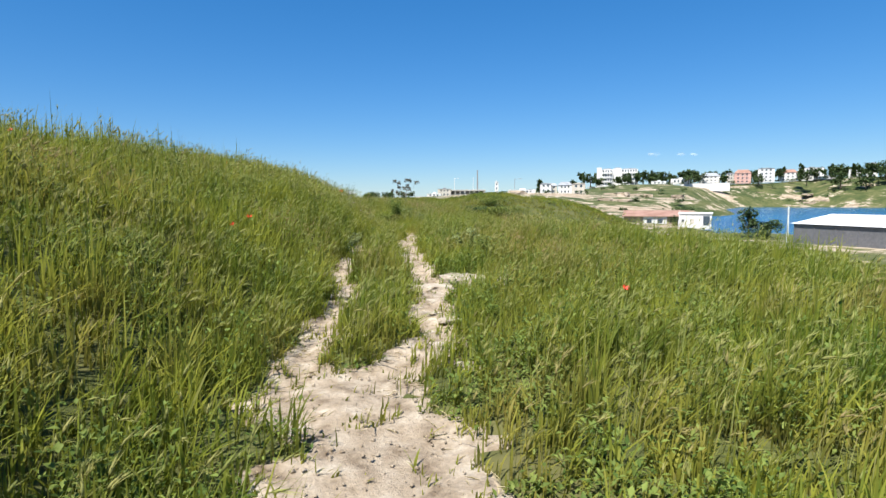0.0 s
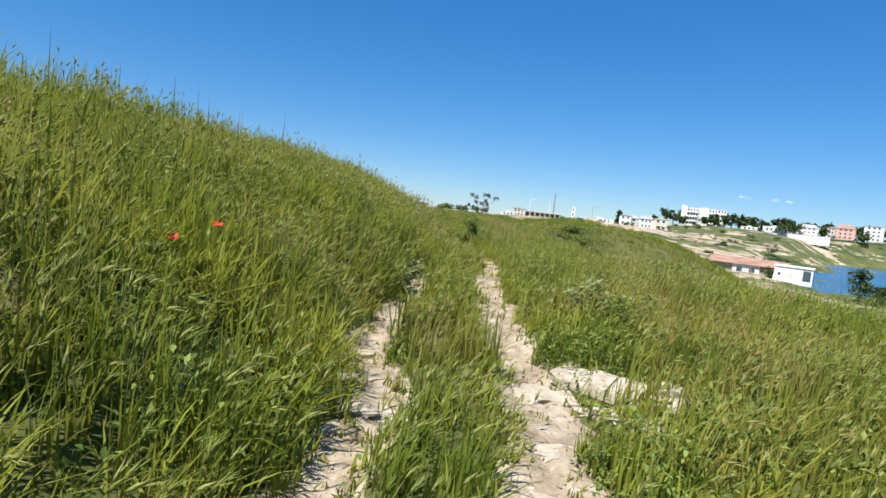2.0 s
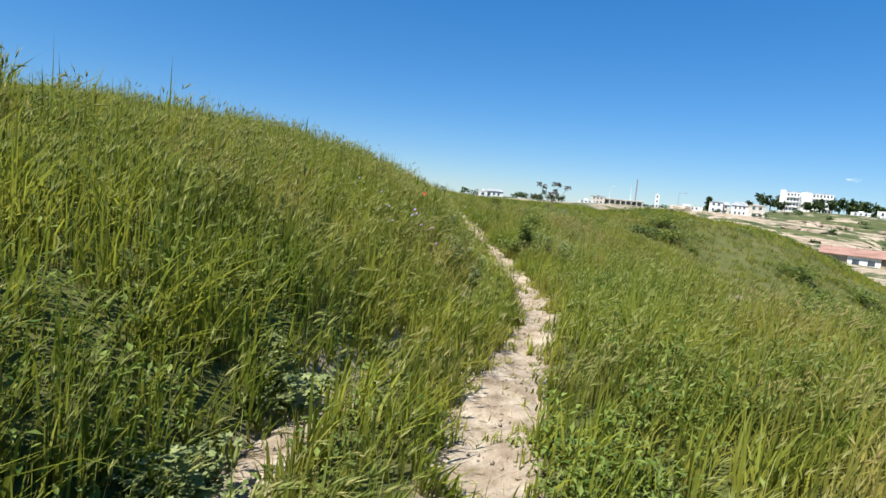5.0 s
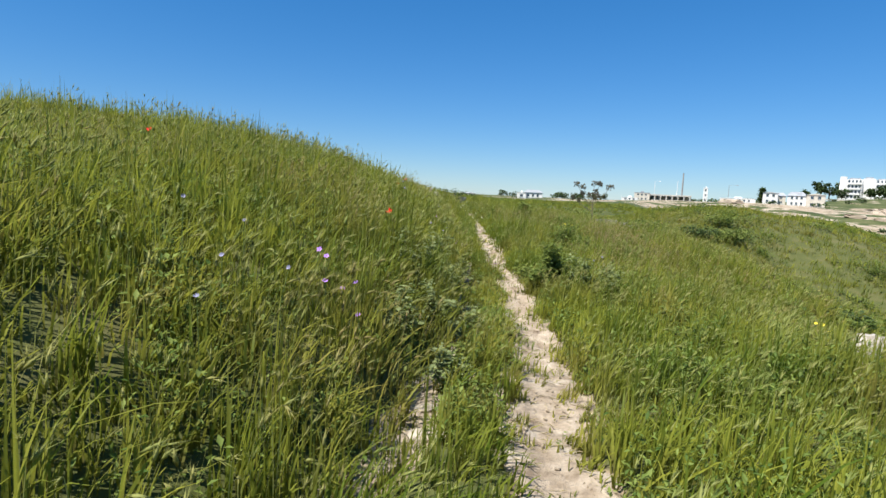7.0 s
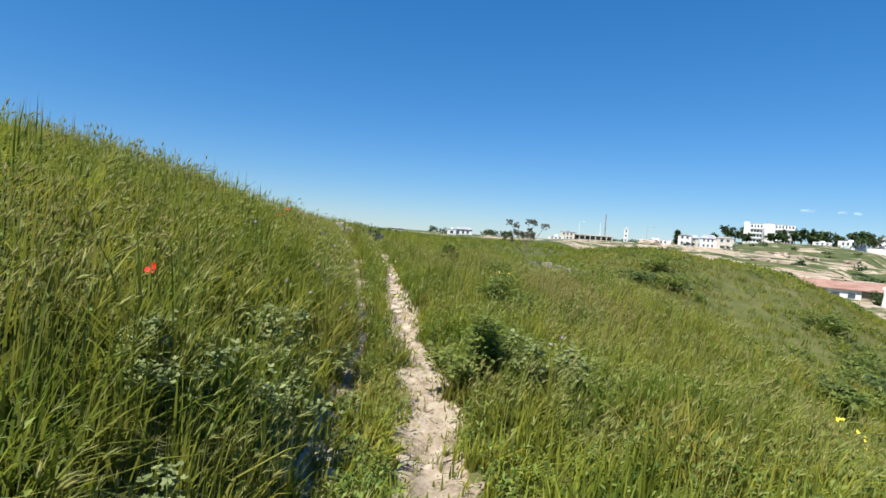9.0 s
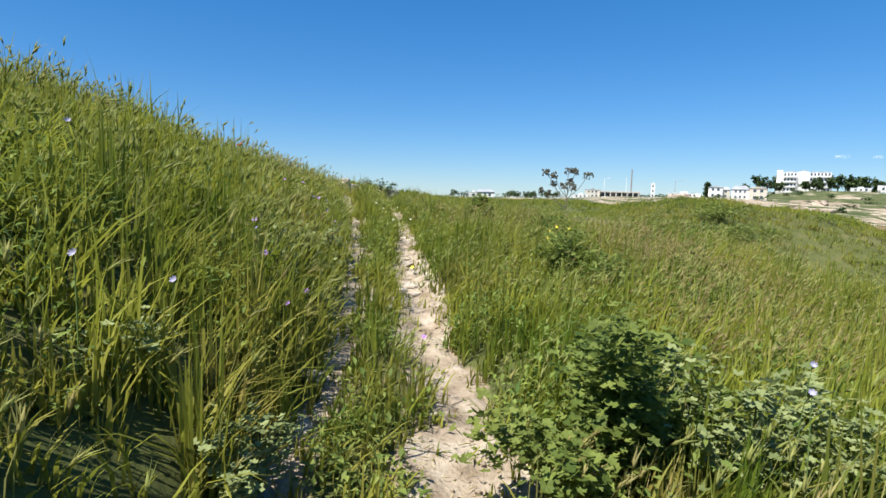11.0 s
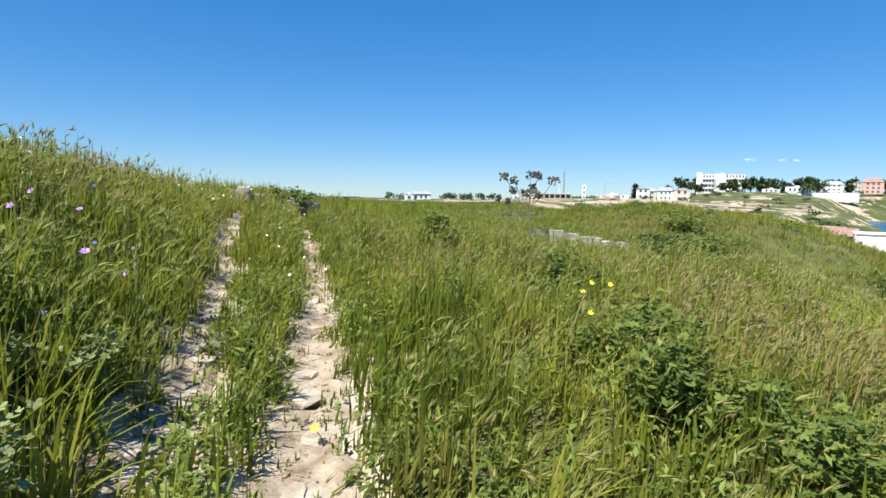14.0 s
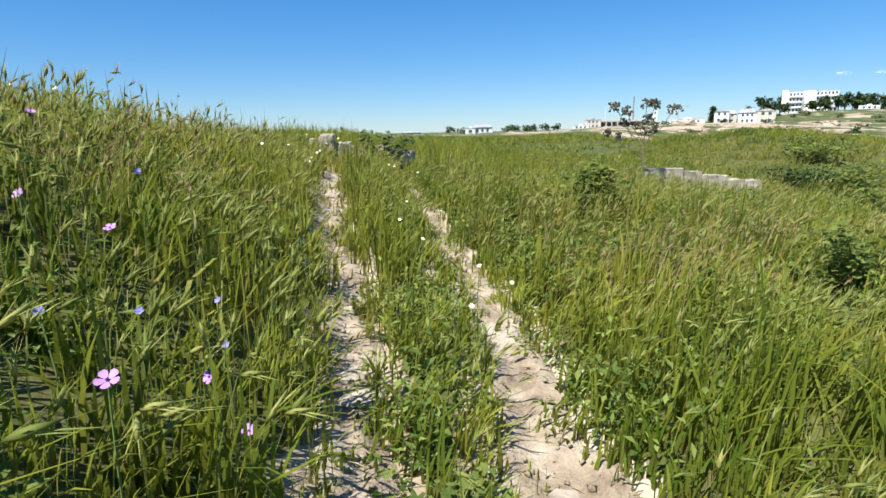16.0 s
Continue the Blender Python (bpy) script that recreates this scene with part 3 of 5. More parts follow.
def leaves(x, y, z, length, width, tilt, turn):
    """Pointed leaves, each folded along its rib."""
    n = len(x)
    d = np.stack([np.cos(turn) * np.cos(tilt), np.sin(turn) * np.cos(tilt), np.sin(tilt)], 1)
    s = np.stack([-np.sin(turn), np.cos(turn), np.zeros(n)], 1)
    nr = np.cross(s, d) * -1
    b = np.stack([x, y, z], 1)
    c = b + d * (length * 0.5)[:, None]
    V = [b, c + s * (width / 2)[:, None] + nr * (width * 0.15)[:, None], b + d * length[:, None] - nr * (length * 0.12)[:, None], c - s * (width / 2)[:, None] + nr * (width * 0.15)[:, None]]
    verts = np.stack(V, 1).reshape(-1, 3)
    tris = (np.arange(n)[:, None, None] * 4 + np.array([(0, 1, 2), (0, 2, 3)])[None]).reshape(-1, 3)
    return verts, tris, np.repeat(rng.uniform(0, 1, n), 4), np.tile(np.array([0.5, 0.8, 1.0, 0.8]), n)


# low broad-leaved weeds on the edges of the tracks and through the grass
pieces = []
for u0, u1, y0, y1, rate, clump, low in [(-2.4, 1.4, 0.8, 31, 620, 14, True), (-0.6, 3.4, 1, 33, 1250, 12, False), (3.4, 7, 1, 38, 760, 18, False), (-6, -0.9, 1, 34, 760, 16, False)]:
    x, y, tuft = scatter(u0, u1, y0, y1, rate, clump, 0.06)
    x = x + trail_x(y)
    h, thick, gap = growth(x, y)
    weedy = waves(x, y, 1.3, 61) + 0.5 * waves(x, y, 0.5, 62)
    keep = (weedy > 0.1) & (gap > -0.02) & ((gap < 0.7) if low else (weedy > 0.0) & (gap > 0.06))
    x, y, h, gap = x[keep], y[keep], h[keep], gap[keep]
    n = len(x)
    z = land(x, y) + rng.uniform(0.0, 1.0, n) ** 1.3 * (np.minimum(0.04 + 0.35 * np.clip(gap, 0, 1), 0.16) if low else h * 0.85)
    size = rng.uniform(0.02, 0.05, n) * (1 if low else 1.2)
    pieces.append(leaves(x, y, z, size, size * rng.uniform(0.3, 0.6, n), rng.normal(0.45, 0.5, n), rng.uniform(0, 6.28, n)))
pack("low_weeds", pieces, M_WEED, "low broad-leaved green weeds along the trodden earth", "weeds")

# leafy weeds in separate dark clumps through the meadow
def clump_leaves(x, y, radius, height, count, size):
    """Leaves on the outside of low domes, one dome at each place."""
    n = len(x) * count
    a, q = rng.uniform(0, 6.283, n), np.sqrt(rng.uniform(0, 1, n))
    R, H = np.repeat(radius, count), np.repeat(height, count)
    lump = 1 + 0.25 * np.sin(3 * a + np.repeat(rng.uniform(0, 6, len(x)), count))
    px, py = np.repeat(x, count) + np.cos(a) * q * R * lump, np.repeat(y, count) + np.sin(a) * q * R * lump
    pz = land(px, py) + H * np.sqrt(np.clip(1 - 0.8 * q * q, 0, 1)) * rng.uniform(0.3, 1.08, n)
    length = size * rng.uniform(0.6, 1.4, n)
    return leaves(px, py, pz, length, length * rng.uniform(0.4, 0.75, n), rng.normal(0.35, 0.45, n), a + rng.normal(0, 0.8, n))


pieces = []
for u0, u1, y0, y1, number, r0, r1, count, size in [(1.0, 7, 5, 40, 80, 0.14, 0.36, 190, 0.045), (-5.5, -1.3, 2, 34, 60, 0.12, 0.32, 170, 0.042), (7, 18, 8, 52, 110, 0.25, 0.75, 150, 0.085), (16, 34, 20, 66, 90, 0.4, 1.2, 130, 0.14), (-14, 44, 48, 104, 110, 0.5, 1.4, 110, 0.18)]:
    x, y = rng.uniform(u0, u1, number), rng.uniform(y0, y1, number)
    x = x + trail_x(y)
    h, thick, gap = growth(x, y)
    keep = (gap > 0.3) & (np.hypot(x - 9.2, (y - 37.6)) > 3.0)
    x, y, h = x[keep], y[keep], h[keep]
    pieces.append(clump_leaves(x, y, rng.uniform(r0, r1, len(x)), np.maximum(h, 0.3) * rng.uniform(0.75, 1.15, len(x)), count, size))
pack("meadow_weeds", pieces, M_MALLOW, "dark green leafy weeds in clumps through the meadow grass", "weeds")

# dry straw lying on the earth
x, y, tuft = scatter(-2.2, 0.9, 0.8, 31, 130, 3, 0.05)
x = x + trail_x(y)
gap = tracks(x, y)
keep = (gap > -0.25) & (gap < 0.1)
x, y = x[keep], y[keep]
n = len(x)
length = rng.uniform(0.03, 0.11, n)
pack("dry_straw", [leaves(x, y, land(x, y) + 0.028, length, length * 0.05, rng.normal(0, 0.08, n), rng.uniform(0, 6.28, n))], M_STRAW, "scattered dry straw lying on the bare earth", "straw")


# loose pebbles and clods on the trodden earth
x, y, tuft = scatter(-2.6, 1.2, 0.6, 31, 150, 4, 0.07)
x = x + trail_x(y)
keep = (tracks(x, y) < 0.03) & (tracks(x, y) > -0.6)
x, y = x[keep], y[keep]
n = len(x)
r = 0.004 + 0.016 * rng.uniform(0, 1, n) ** 3.0
corners = np.array([(1, 0, 0), (0, 1, 0), (-1, 0, 0), (0, -1, 0), (0, 0, 0.75), (0, 0, -0.6)])
turn = rng.uniform(0, 6.283, n)
shape = corners[None] * (r[:, None, None] * rng.uniform(0.6, 1.3, (n, 6, 3))) + rng.normal(0, 0.12, (n, 6, 3)) * r[:, None, None]
spun = np.stack([shape[..., 0] * np.cos(turn)[:, None] - shape[..., 1] * np.sin(turn)[:, None], shape[..., 0] * np.sin(turn)[:, None] + shape[..., 1] * np.cos(turn)[:, None], shape[..., 2]], -1)
spun = spun + np.stack([x, y, land(x, y) + 0.018 + r * 0.3], 1)[:, None]
faces = [(k, (k + 1) % 4, 4) for k in range(4)] + [((k + 1) % 4, k, 5) for k in range(4)]
pebbles = triangles("pebbles", spun.reshape(-1, 3), (np.arange(n)[:, None, None] * 6 + np.array(faces)[None]).reshape(-1, 3), M_DIRT, {})
tagged(pebbles, "loose pale pebbles and clods on the trodden earth", "pebbles", kind="stuff")


# ---- stones ----
def stone_mesh(seed, rx, ry, rz, flat=0.0, lumps=0.22, detail=3):
    """A worn stone that sits with its foot at z = 0; flat cuts its top."""
    g = random.Random(seed)
    bm = bmesh.new()
    bmesh.ops.create_icosphere(bm, subdivisions=detail, radius=1)
    off = Vector((g.uniform(-9, 9), g.uniform(-9, 9), g.uniform(-9, 9)))
    for v in bm.verts:
        d = v.co.normalized()
        k = 1 + lumps * noise.noise(d * 1.3 + off) * 1.6 + lumps * 0.5 * noise.noise(d * 3.1 + off) + lumps * 0.2 * noise.noise(d * 7.5 + off)
        q = d * k
        q = Vector((max(-0.86, min(0.86, q.x)), max(-0.86, min(0.86, q.y)), q.z))
        if flat:
            top = flat + 0.06 * noise.noise(q * 2.2 + off)
            q.z = min(q.z, top) if q.z > 0 else q.z
        v.co = Vector((q.x * rx, q.y * ry, q.z * rz))
    return bm


def stone(name, x, y, rx, ry, rz, sink, seed, label, category="stone", group="", turn=0.0, flat=0.0, material=None, lumps=0.22, detail=3, proud=None):
    ob = part(name, stone_mesh(seed, rx, ry, rz, flat, lumps, detail), material or M_STONE, smooth=False)
    lift = rz * (0.35 - sink) if proud is None else proud - rz * (flat or 1.0)
    ob.matrix_world = pose(*spot(x, y, lift), 0, 0, turn)
    return tagged(ob, label, category, group)


SLABS = [(2.3, 7.4, 0.4, 0.26, 0.12), (1.8, 7.25, 0.26, 0.2, 0.08), (2.75, 7.2, 0.3, 0.22, 0.12), (2.15, 7.0, 0.24, 0.14, 0.08), (1.6, 6.35, 0.18, 0.1, 0.05), (1.42, 5.9, 0.16, 0.12, 0.05),
         (1.35, 5.4, 0.15, 0.1, 0.05), (1.2, 4.7, 0.16, 0.12, 0.05), (1.3, 4.05, 0.14, 0.09, 0.05),
         (0.5, 7.3, 0.17, 0.12, 0.06), (0.45, 7.9, 0.14, 0.1, 0.07), (0.62, 6.75, 0.18, 0.14, 0.06), (0.3, 8.05, 0.12, 0.09, 0.08), (0.78, 8.6, 0.12, 0.08, 0.05), (1.55, 5.5, 0.16, 0.12, 0.05), (1.45, 5.72, 0.12, 0.09, 0.05), (0.47, 6.68, 0.15, 0.1, 0.05), (0.34, 7.05, 0.12, 0.09, 0.05), (0.5, 4.97, 0.16, 0.1, 0.04), (2.46, 6.8, 0.2, 0.14, 0.08)]
for k, (x, y, rx, ry, rz) in enumerate(SLABS):
    stone("limestone_slab", x, y, rx, ry, rz, 0.1, 100 + k, "flat pale limestone slab bedded in the footpath", "stone", "slabs in the path", turn=k * 37 % 90 - 45, flat=0.25, lumps=0.34, proud=0.016 + 0.006 * (k % 3) + (0.045 if k < 3 else 0))
RUTS = [(2.25, 15.1, 0.14), (2.2, 15.5, 0.1), (2.2, 20.9, 0.13), (2.15, 21.4, 0.1), (2.42, 25.8, 0.09), (2.5, 24.4, 0.1), (1.9, 24.7, 0.12), (1.7, 26.2, 0.1), (1.5, 27.1, 0.1), (1.02, 29.4, 0.17), (0.9, 29.9, 0.14), (2.62, 24.1, 0.09), (1.75, 25.6, 0.1), (2.44, 25.2, 0.15), (2.59, 24.84, 0.14), (2.6, 24.36, 0.16), (2.43, 23.91, 0.15), (2.39, 25.54, 0.12), (1.88, 24.24, 0.13), (1.84, 24.5, 0.1), (1.85, 25.44, 0.1), (1.64, 26.42, 0.12), (2.28, 27.12, 0.1), (2.33, 18.73, 0.16), (2.41, 16.68, 0.14), (2.3, 16.9, 0.1), (2.42, 18.5, 0.09)]
for k, (x, y, r) in enumerate(RUTS):
    stone("path_stone", x, y, r, r * 0.7, r * 0.4, 0.12, 200 + k, "small rough pale stone half sunk in the rut", "stone", "stones in the ruts", turn=k * 53 % 180, flat=0.35, lumps=0.36, detail=2, proud=0.03)
stone("boulder", 8.7, 20.7, 0.64, 0.5, 0.6, 0.1, 301, "rough grey-white boulder lying in the grass", "rock", turn=20, material=M_WALLSTONE, lumps=0.3)
stone("boulder", 9.35, 20.35, 0.3, 0.24, 0.16, 0.02, 302, "small pale rock beside the boulder", "rock", turn=60, material=M_WALLSTONE, lumps=0.3)
stone("boulder", 9.1, 20.1, 0.24, 0.16, 0.12, 0.02, 303, "low pale rock in front of the boulder", "rock", turn=10, material=M_WALLSTONE, lumps=0.3)
for k, (x, y, rx, rz) in enumerate([(0.15, 34.0, 0.16, 0.2), (0.4, 34.2, 0.2, 0.24), (0.8, 34.0, 0.28, 0.3), (1.1, 34.2, 0.2, 0.26), (1.45, 33.9, 0.26, 0.2), (-0.1, 34.3, 0.15, 0.16)]):
    stone("ruin_stone", x, y, rx, rx * 0.7, rz, 0.0, 320 + k, "weathered pale limestone block heaped on the hilltop", "rock", "heap of stones", turn=k * 41, proud=0.36 - 0.06 * (k % 3), flat=0.7, material=M_WALLSTONE, lumps=0.28)
for k, (x, y, r) in enumerate([(-3.6, 29.5, 0.3), (-4.3, 29.9, 0.26), (-3.1, 29.8, 0.2)]):
    stone("ruin_stone", x, y, r, r * 0.8, r, -0.3, 340 + k, "weathered pale stone on the crest of the bank", "rock", "stones on the crest", turn=k * 31, flat=0.7, material=M_WALLSTONE, lumps=0.3)


def low_wall():
    """A low ruined wall: blocks side by side, a few with a second course."""
    a, b = Vector((7.9, 39.5, 0)), Vector((11.2, 39.75, 0))
    yaw = math.degrees(math.atan2(b.y - a.y, b.x - a.x))
    g = random.Random(5)
    e = thing("ruined_wall", spot(a.x, a.y), "low ruined wall of pale limestone blocks in the grass", "wall", turn=yaw)
    d = 0.0
    while d < 3.2:
        w = g.uniform(0.32, 0.58)
        for course in range(1):
            bm = bmesh.new()
            h = g.uniform(0.2, 0.3)
            box(bm, d + 0.01, -0.2 + g.uniform(-0.03, 0.03), course * 0.3 - 0.1, d + w - 0.01, 0.2 + g.uniform(-0.03, 0.03), course * 0.3 + h - 0.1 + 0.22)
            bmesh.ops.subdivide_edges(bm, edges=bm.edges[:], cuts=3, use_grid_fill=True)
            for v in bm.verts:
                v.co += Vector((noise.noise(v.co * 5), noise.noise(v.co * 5 + Vector((7, 0, 0))), noise.noise(v.co * 5 + Vector((0, 9, 0))))) * 0.035
            z = float(land(*(a + (b - a).normalized() * (d + w / 2)).xy)) - float(land(a.x, a.y))
            ob = part("block", bm, M_WALLSTONE, e)
            ob.location.z = z + (0.12 if course else 0.0)
        d += w


low_wall()


# ---- plants that stand out ----
def lobed_leaf(bm, at, size, turn, tilt, lobes=5):
    """A rounded, lobed and slightly cupped leaf."""
    q = Euler((0, tilt, turn)).to_matrix()
    centre = bm.verts.new(Vector(at))
    rim = []
    n = lobes * 2
    for k in range(n + 1):
        a = -2.5 + 5.0 * k / n
        r = size * (1.0 if k % 2 else 0.72)
        rim.append(bm.verts.new(Vector(at) + q @ Vector((r * math.cos(a), r * math.sin(a), size * (0.18 if k % 2 else 0.05)))))
    for p0, p1 in zip(rim, rim[1:]):
        bm.faces.new((centre, p0, p1))


def set_tones(ob, seed):
    me = ob.data
    n = len(me.vertices)
    tone, island = np.zeros(n, np.float32), np.random.RandomState(seed)
    size = 12
    k = np.arange(n) // size
    tone[:] = island.uniform(0, 1, k.max() + 1)[k]
    me.attributes.new("tone", "FLOAT", "POINT").data.foreach_set("value", tone)
    me.attributes.new("along", "FLOAT", "POINT").data.foreach_set("value", np.full(n, 0.9, np.float32))


def leafy_bush(name, x, y, radius, height, count, leaf, material, label, seed, category="bush"):
    g = random.Random(seed)
    e = thing(name, spot(x, y, -0.02), label, category)
    stems = bmesh.new()
    tips = []
    for k in range(max(7, int(radius * 22))):
        a, r = g.uniform(0, 6.28), radius * math.sqrt(g.random())
        h = height * g.uniform(0.55, 1.0) * (1 - 0.45 * (r / radius) ** 2)
        top = Vector((r * math.cos(a), r * math.sin(a), h))
        mid = Vector((top.x * 0.45, top.y * 0.45, h * 0.55))
        tube(stems, [Vector((top.x * 0.15, top.y * 0.15, 0)), mid, top], [0.008, 0.006, 0.003], 4)
        tips += [mid, top, (mid + top) / 2]
    tagged(part("stem", stems, M_STEM, e), kind="stuff")
    bm = bmesh.new()
    for k in range(count):
        t = g.choice(tips)
        lobed_leaf(bm, t + Vector((g.gauss(0, 0.07), g.gauss(0, 0.07), g.gauss(0, 0.05))) * (radius / 0.5), leaf * g.uniform(0.5, 1.15), g.uniform(0, 6.28), g.uniform(-0.9, 0.9))
    ob = part("foliage", bm, material, e)
    set_tones(ob, seed)
    return e


leafy_bush("mallow_bush", 3.6, 20.5, 0.52, 0.9, 3600, 0.03, M_MALLOW, "large dark green mallow bush with lobed leaves beside the footpath", 1)
leafy_bush("mallow_bush", 4.2, 20.55, 0.42, 0.8, 1300, 0.026, M_GREY, "grey-green leafy weed growing against the mallow bush", 2)
leafy_bush("mallow_bush", 2.3, 19.6, 0.22, 0.2, 140, 0.03, M_MALLOW, "small mallow plant between the ruts", 3)
leafy_bush("weed_bush", 2.95, 9.4, 0.42, 0.66, 900, 0.03, M_GREY, "dull blue-green weed standing in the tall grass", 4)
leafy_bush("weed_bush", 3.2, 8.9, 0.34, 0.58, 600, 0.03, M_MALLOW, "dark green weed in the tall grass", 5)
leafy_bush("shrub", 3.7, 30.1, 0.48, 0.66, 1300, 0.04, M_MALLOW, "dark green rounded shrub in the meadow", 6)
leafy_bush("shrub", 4.8, 27.6, 0.42, 0.6, 900, 0.03, M_MALLOW, "dark green weed clump in the meadow grass", 7)
leafy_bush("mallow_bush", 2.08, 25.55, 0.24, 0.28, 320, 0.024, M_MALLOW, "low dark green mallow plant between the ruts", 9)
leafy_bush("mallow_bush", 4.4, 24.8, 0.5, 0.6, 1300, 0.03, M_MALLOW, "broad dark green leafy weeds in the meadow grass", 10)
leafy_bush("shrub", 8.3, 31.5, 0.6, 0.6, 520, 0.05, M_MALLOW, "broad dark green weed clump in the meadow", 8)
leafy_bush("shrub", 4.6, 25.6, 0.45, 0.66, 1300, 0.03, M_MALLOW, "dark green weed patch in the meadow grass", 9)
leafy_bush("shrub", 4.75, 24.2, 0.5, 0.54, 900, 0.028, M_MALLOW, "dense green mallow patch beyond the footpath", 10)
leafy_bush("shrub", 1.15, 33.6, 0.45, 0.75, 400, 0.045, M_TREE, "small dark shrub growing among the stones", 11)
leafy_bush("shrub", 13.5, 34.5, 0.9, 0.8, 600, 0.07, M_TREE, "dark rounded shrub on the slope", 12)
leafy_bush("shrub", 12.2, 27.0, 0.7, 0.6, 500, 0.06, M_TREE, "dark low shrub on the falling slope", 13)
leafy_bush("shrub", 16.5, 30.0, 0.9, 0.7, 500, 0.07, M_TREE, "dark spreading shrub on the falling slope", 14)
leafy_bush("shrub", 13.6, 41.5, 1.1, 0.8, 600, 0.07, M_TREE, "broad dark shrub near the ruined wall", 15)
leafy_bush("shrub", 17.5, 22.5, 0.9, 0.7, 500, 0.07, M_TREE, "dark shrub on the lower slope", 16)
leafy_bush("shrub", 19.5, 25.5, 1.0, 0.8, 500, 0.08, M_TREE, "dark shrub on the lower slope", 17)
leafy_bush("shrub", 11.0, 15.6, 0.7, 0.7, 500, 0.06, M_TREE, "dark shrub at the edge of the slope", 20)
leafy_bush("shrub", 12.6, 17.6, 0.8, 0.75, 500, 0.06, M_TREE, "dark shrub at the edge of the slope", 21)
leafy_bush("shrub", 13.8, 16.6, 0.6, 0.6, 400, 0.06, M_TREE, "low dark shrub at the edge of the slope", 22)
leafy_bush("shrub", 10.2, 17.4, 0.6, 0.6, 400, 0.05, M_MALLOW, "dark green weed clump on the slope", 23)
leafy_bush("grey_weed", 2.3, 17.3, 0.3, 0.42, 420, 0.022, M_GREY, "grey-green leafy weed on the edge of the bank", 24)
leafy_bush("grey_weed", 2.05, 18.3, 0.32, 0.5, 420, 0.024, M_GREY, "tall grey-green weed on the edge of the bank", 25)
leafy_bush("grey_weed", 2.4, 16.4, 0.22, 0.3, 260, 0.022, M_MALLOW, "small green weed at the edge of the footpath", 26)
for k, (x, y, r, h) in enumerate([(2.05, 17.0, 0.26, 0.5), (1.95, 19.0, 0.3, 0.6), (2.2, 20.2, 0.22, 0.45), (1.85, 16.2, 0.25, 0.5), (2.3, 15.8, 0.22, 0.36), (1.65, 17.8, 0.3, 0.55), (1.05, 11.2, 0.25, 0.45), (0.95, 10.3, 0.24, 0.4), (1.72, 22.9, 0.3, 0.5), (1.62, 23.7, 0.3, 0.5), (1.5, 24.5, 0.24, 0.36), (1.75, 22.1, 0.28, 0.5)]):
    leafy_bush("grey_weed", x, y, r, h, 480, 0.025, M_GREY, "grey-green leafy weed at the foot of the bank", 400 + k)
for k, (x, y, r, h) in enumerate([(14.2, 27.3, 0.9, 0.8), (11.8, 26.1, 0.6, 0.6), (15.6, 42.0, 1.2, 0.9), (15.7, 44.3, 1.1, 0.9), (22.1, 37.0, 1.3, 1.0), (26.4, 40.1, 1.4, 1.0), (22.8, 40.4, 1.2, 0.9), (12.4, 37.6, 0.5, 0.55), (18.5, 33.5, 1.1, 0.9)]):
    leafy_bush("shrub", x, y, r, h, 700, 0.075, M_MALLOW, "low spreading green shrub on the falling meadow", 420 + k)
leafy_bush("blue_weed", 1.75, 20.2, 0.25, 0.4, 200, 0.022, M_GREY, "grey-leaved weed with pale blue flower heads on the bank", 18)
leafy_bush("blue_weed", 1.0, 24.4, 0.3, 0.35, 260, 0.025, M_GREY, "dark grey-leaved weed at the foot of the bank", 19)


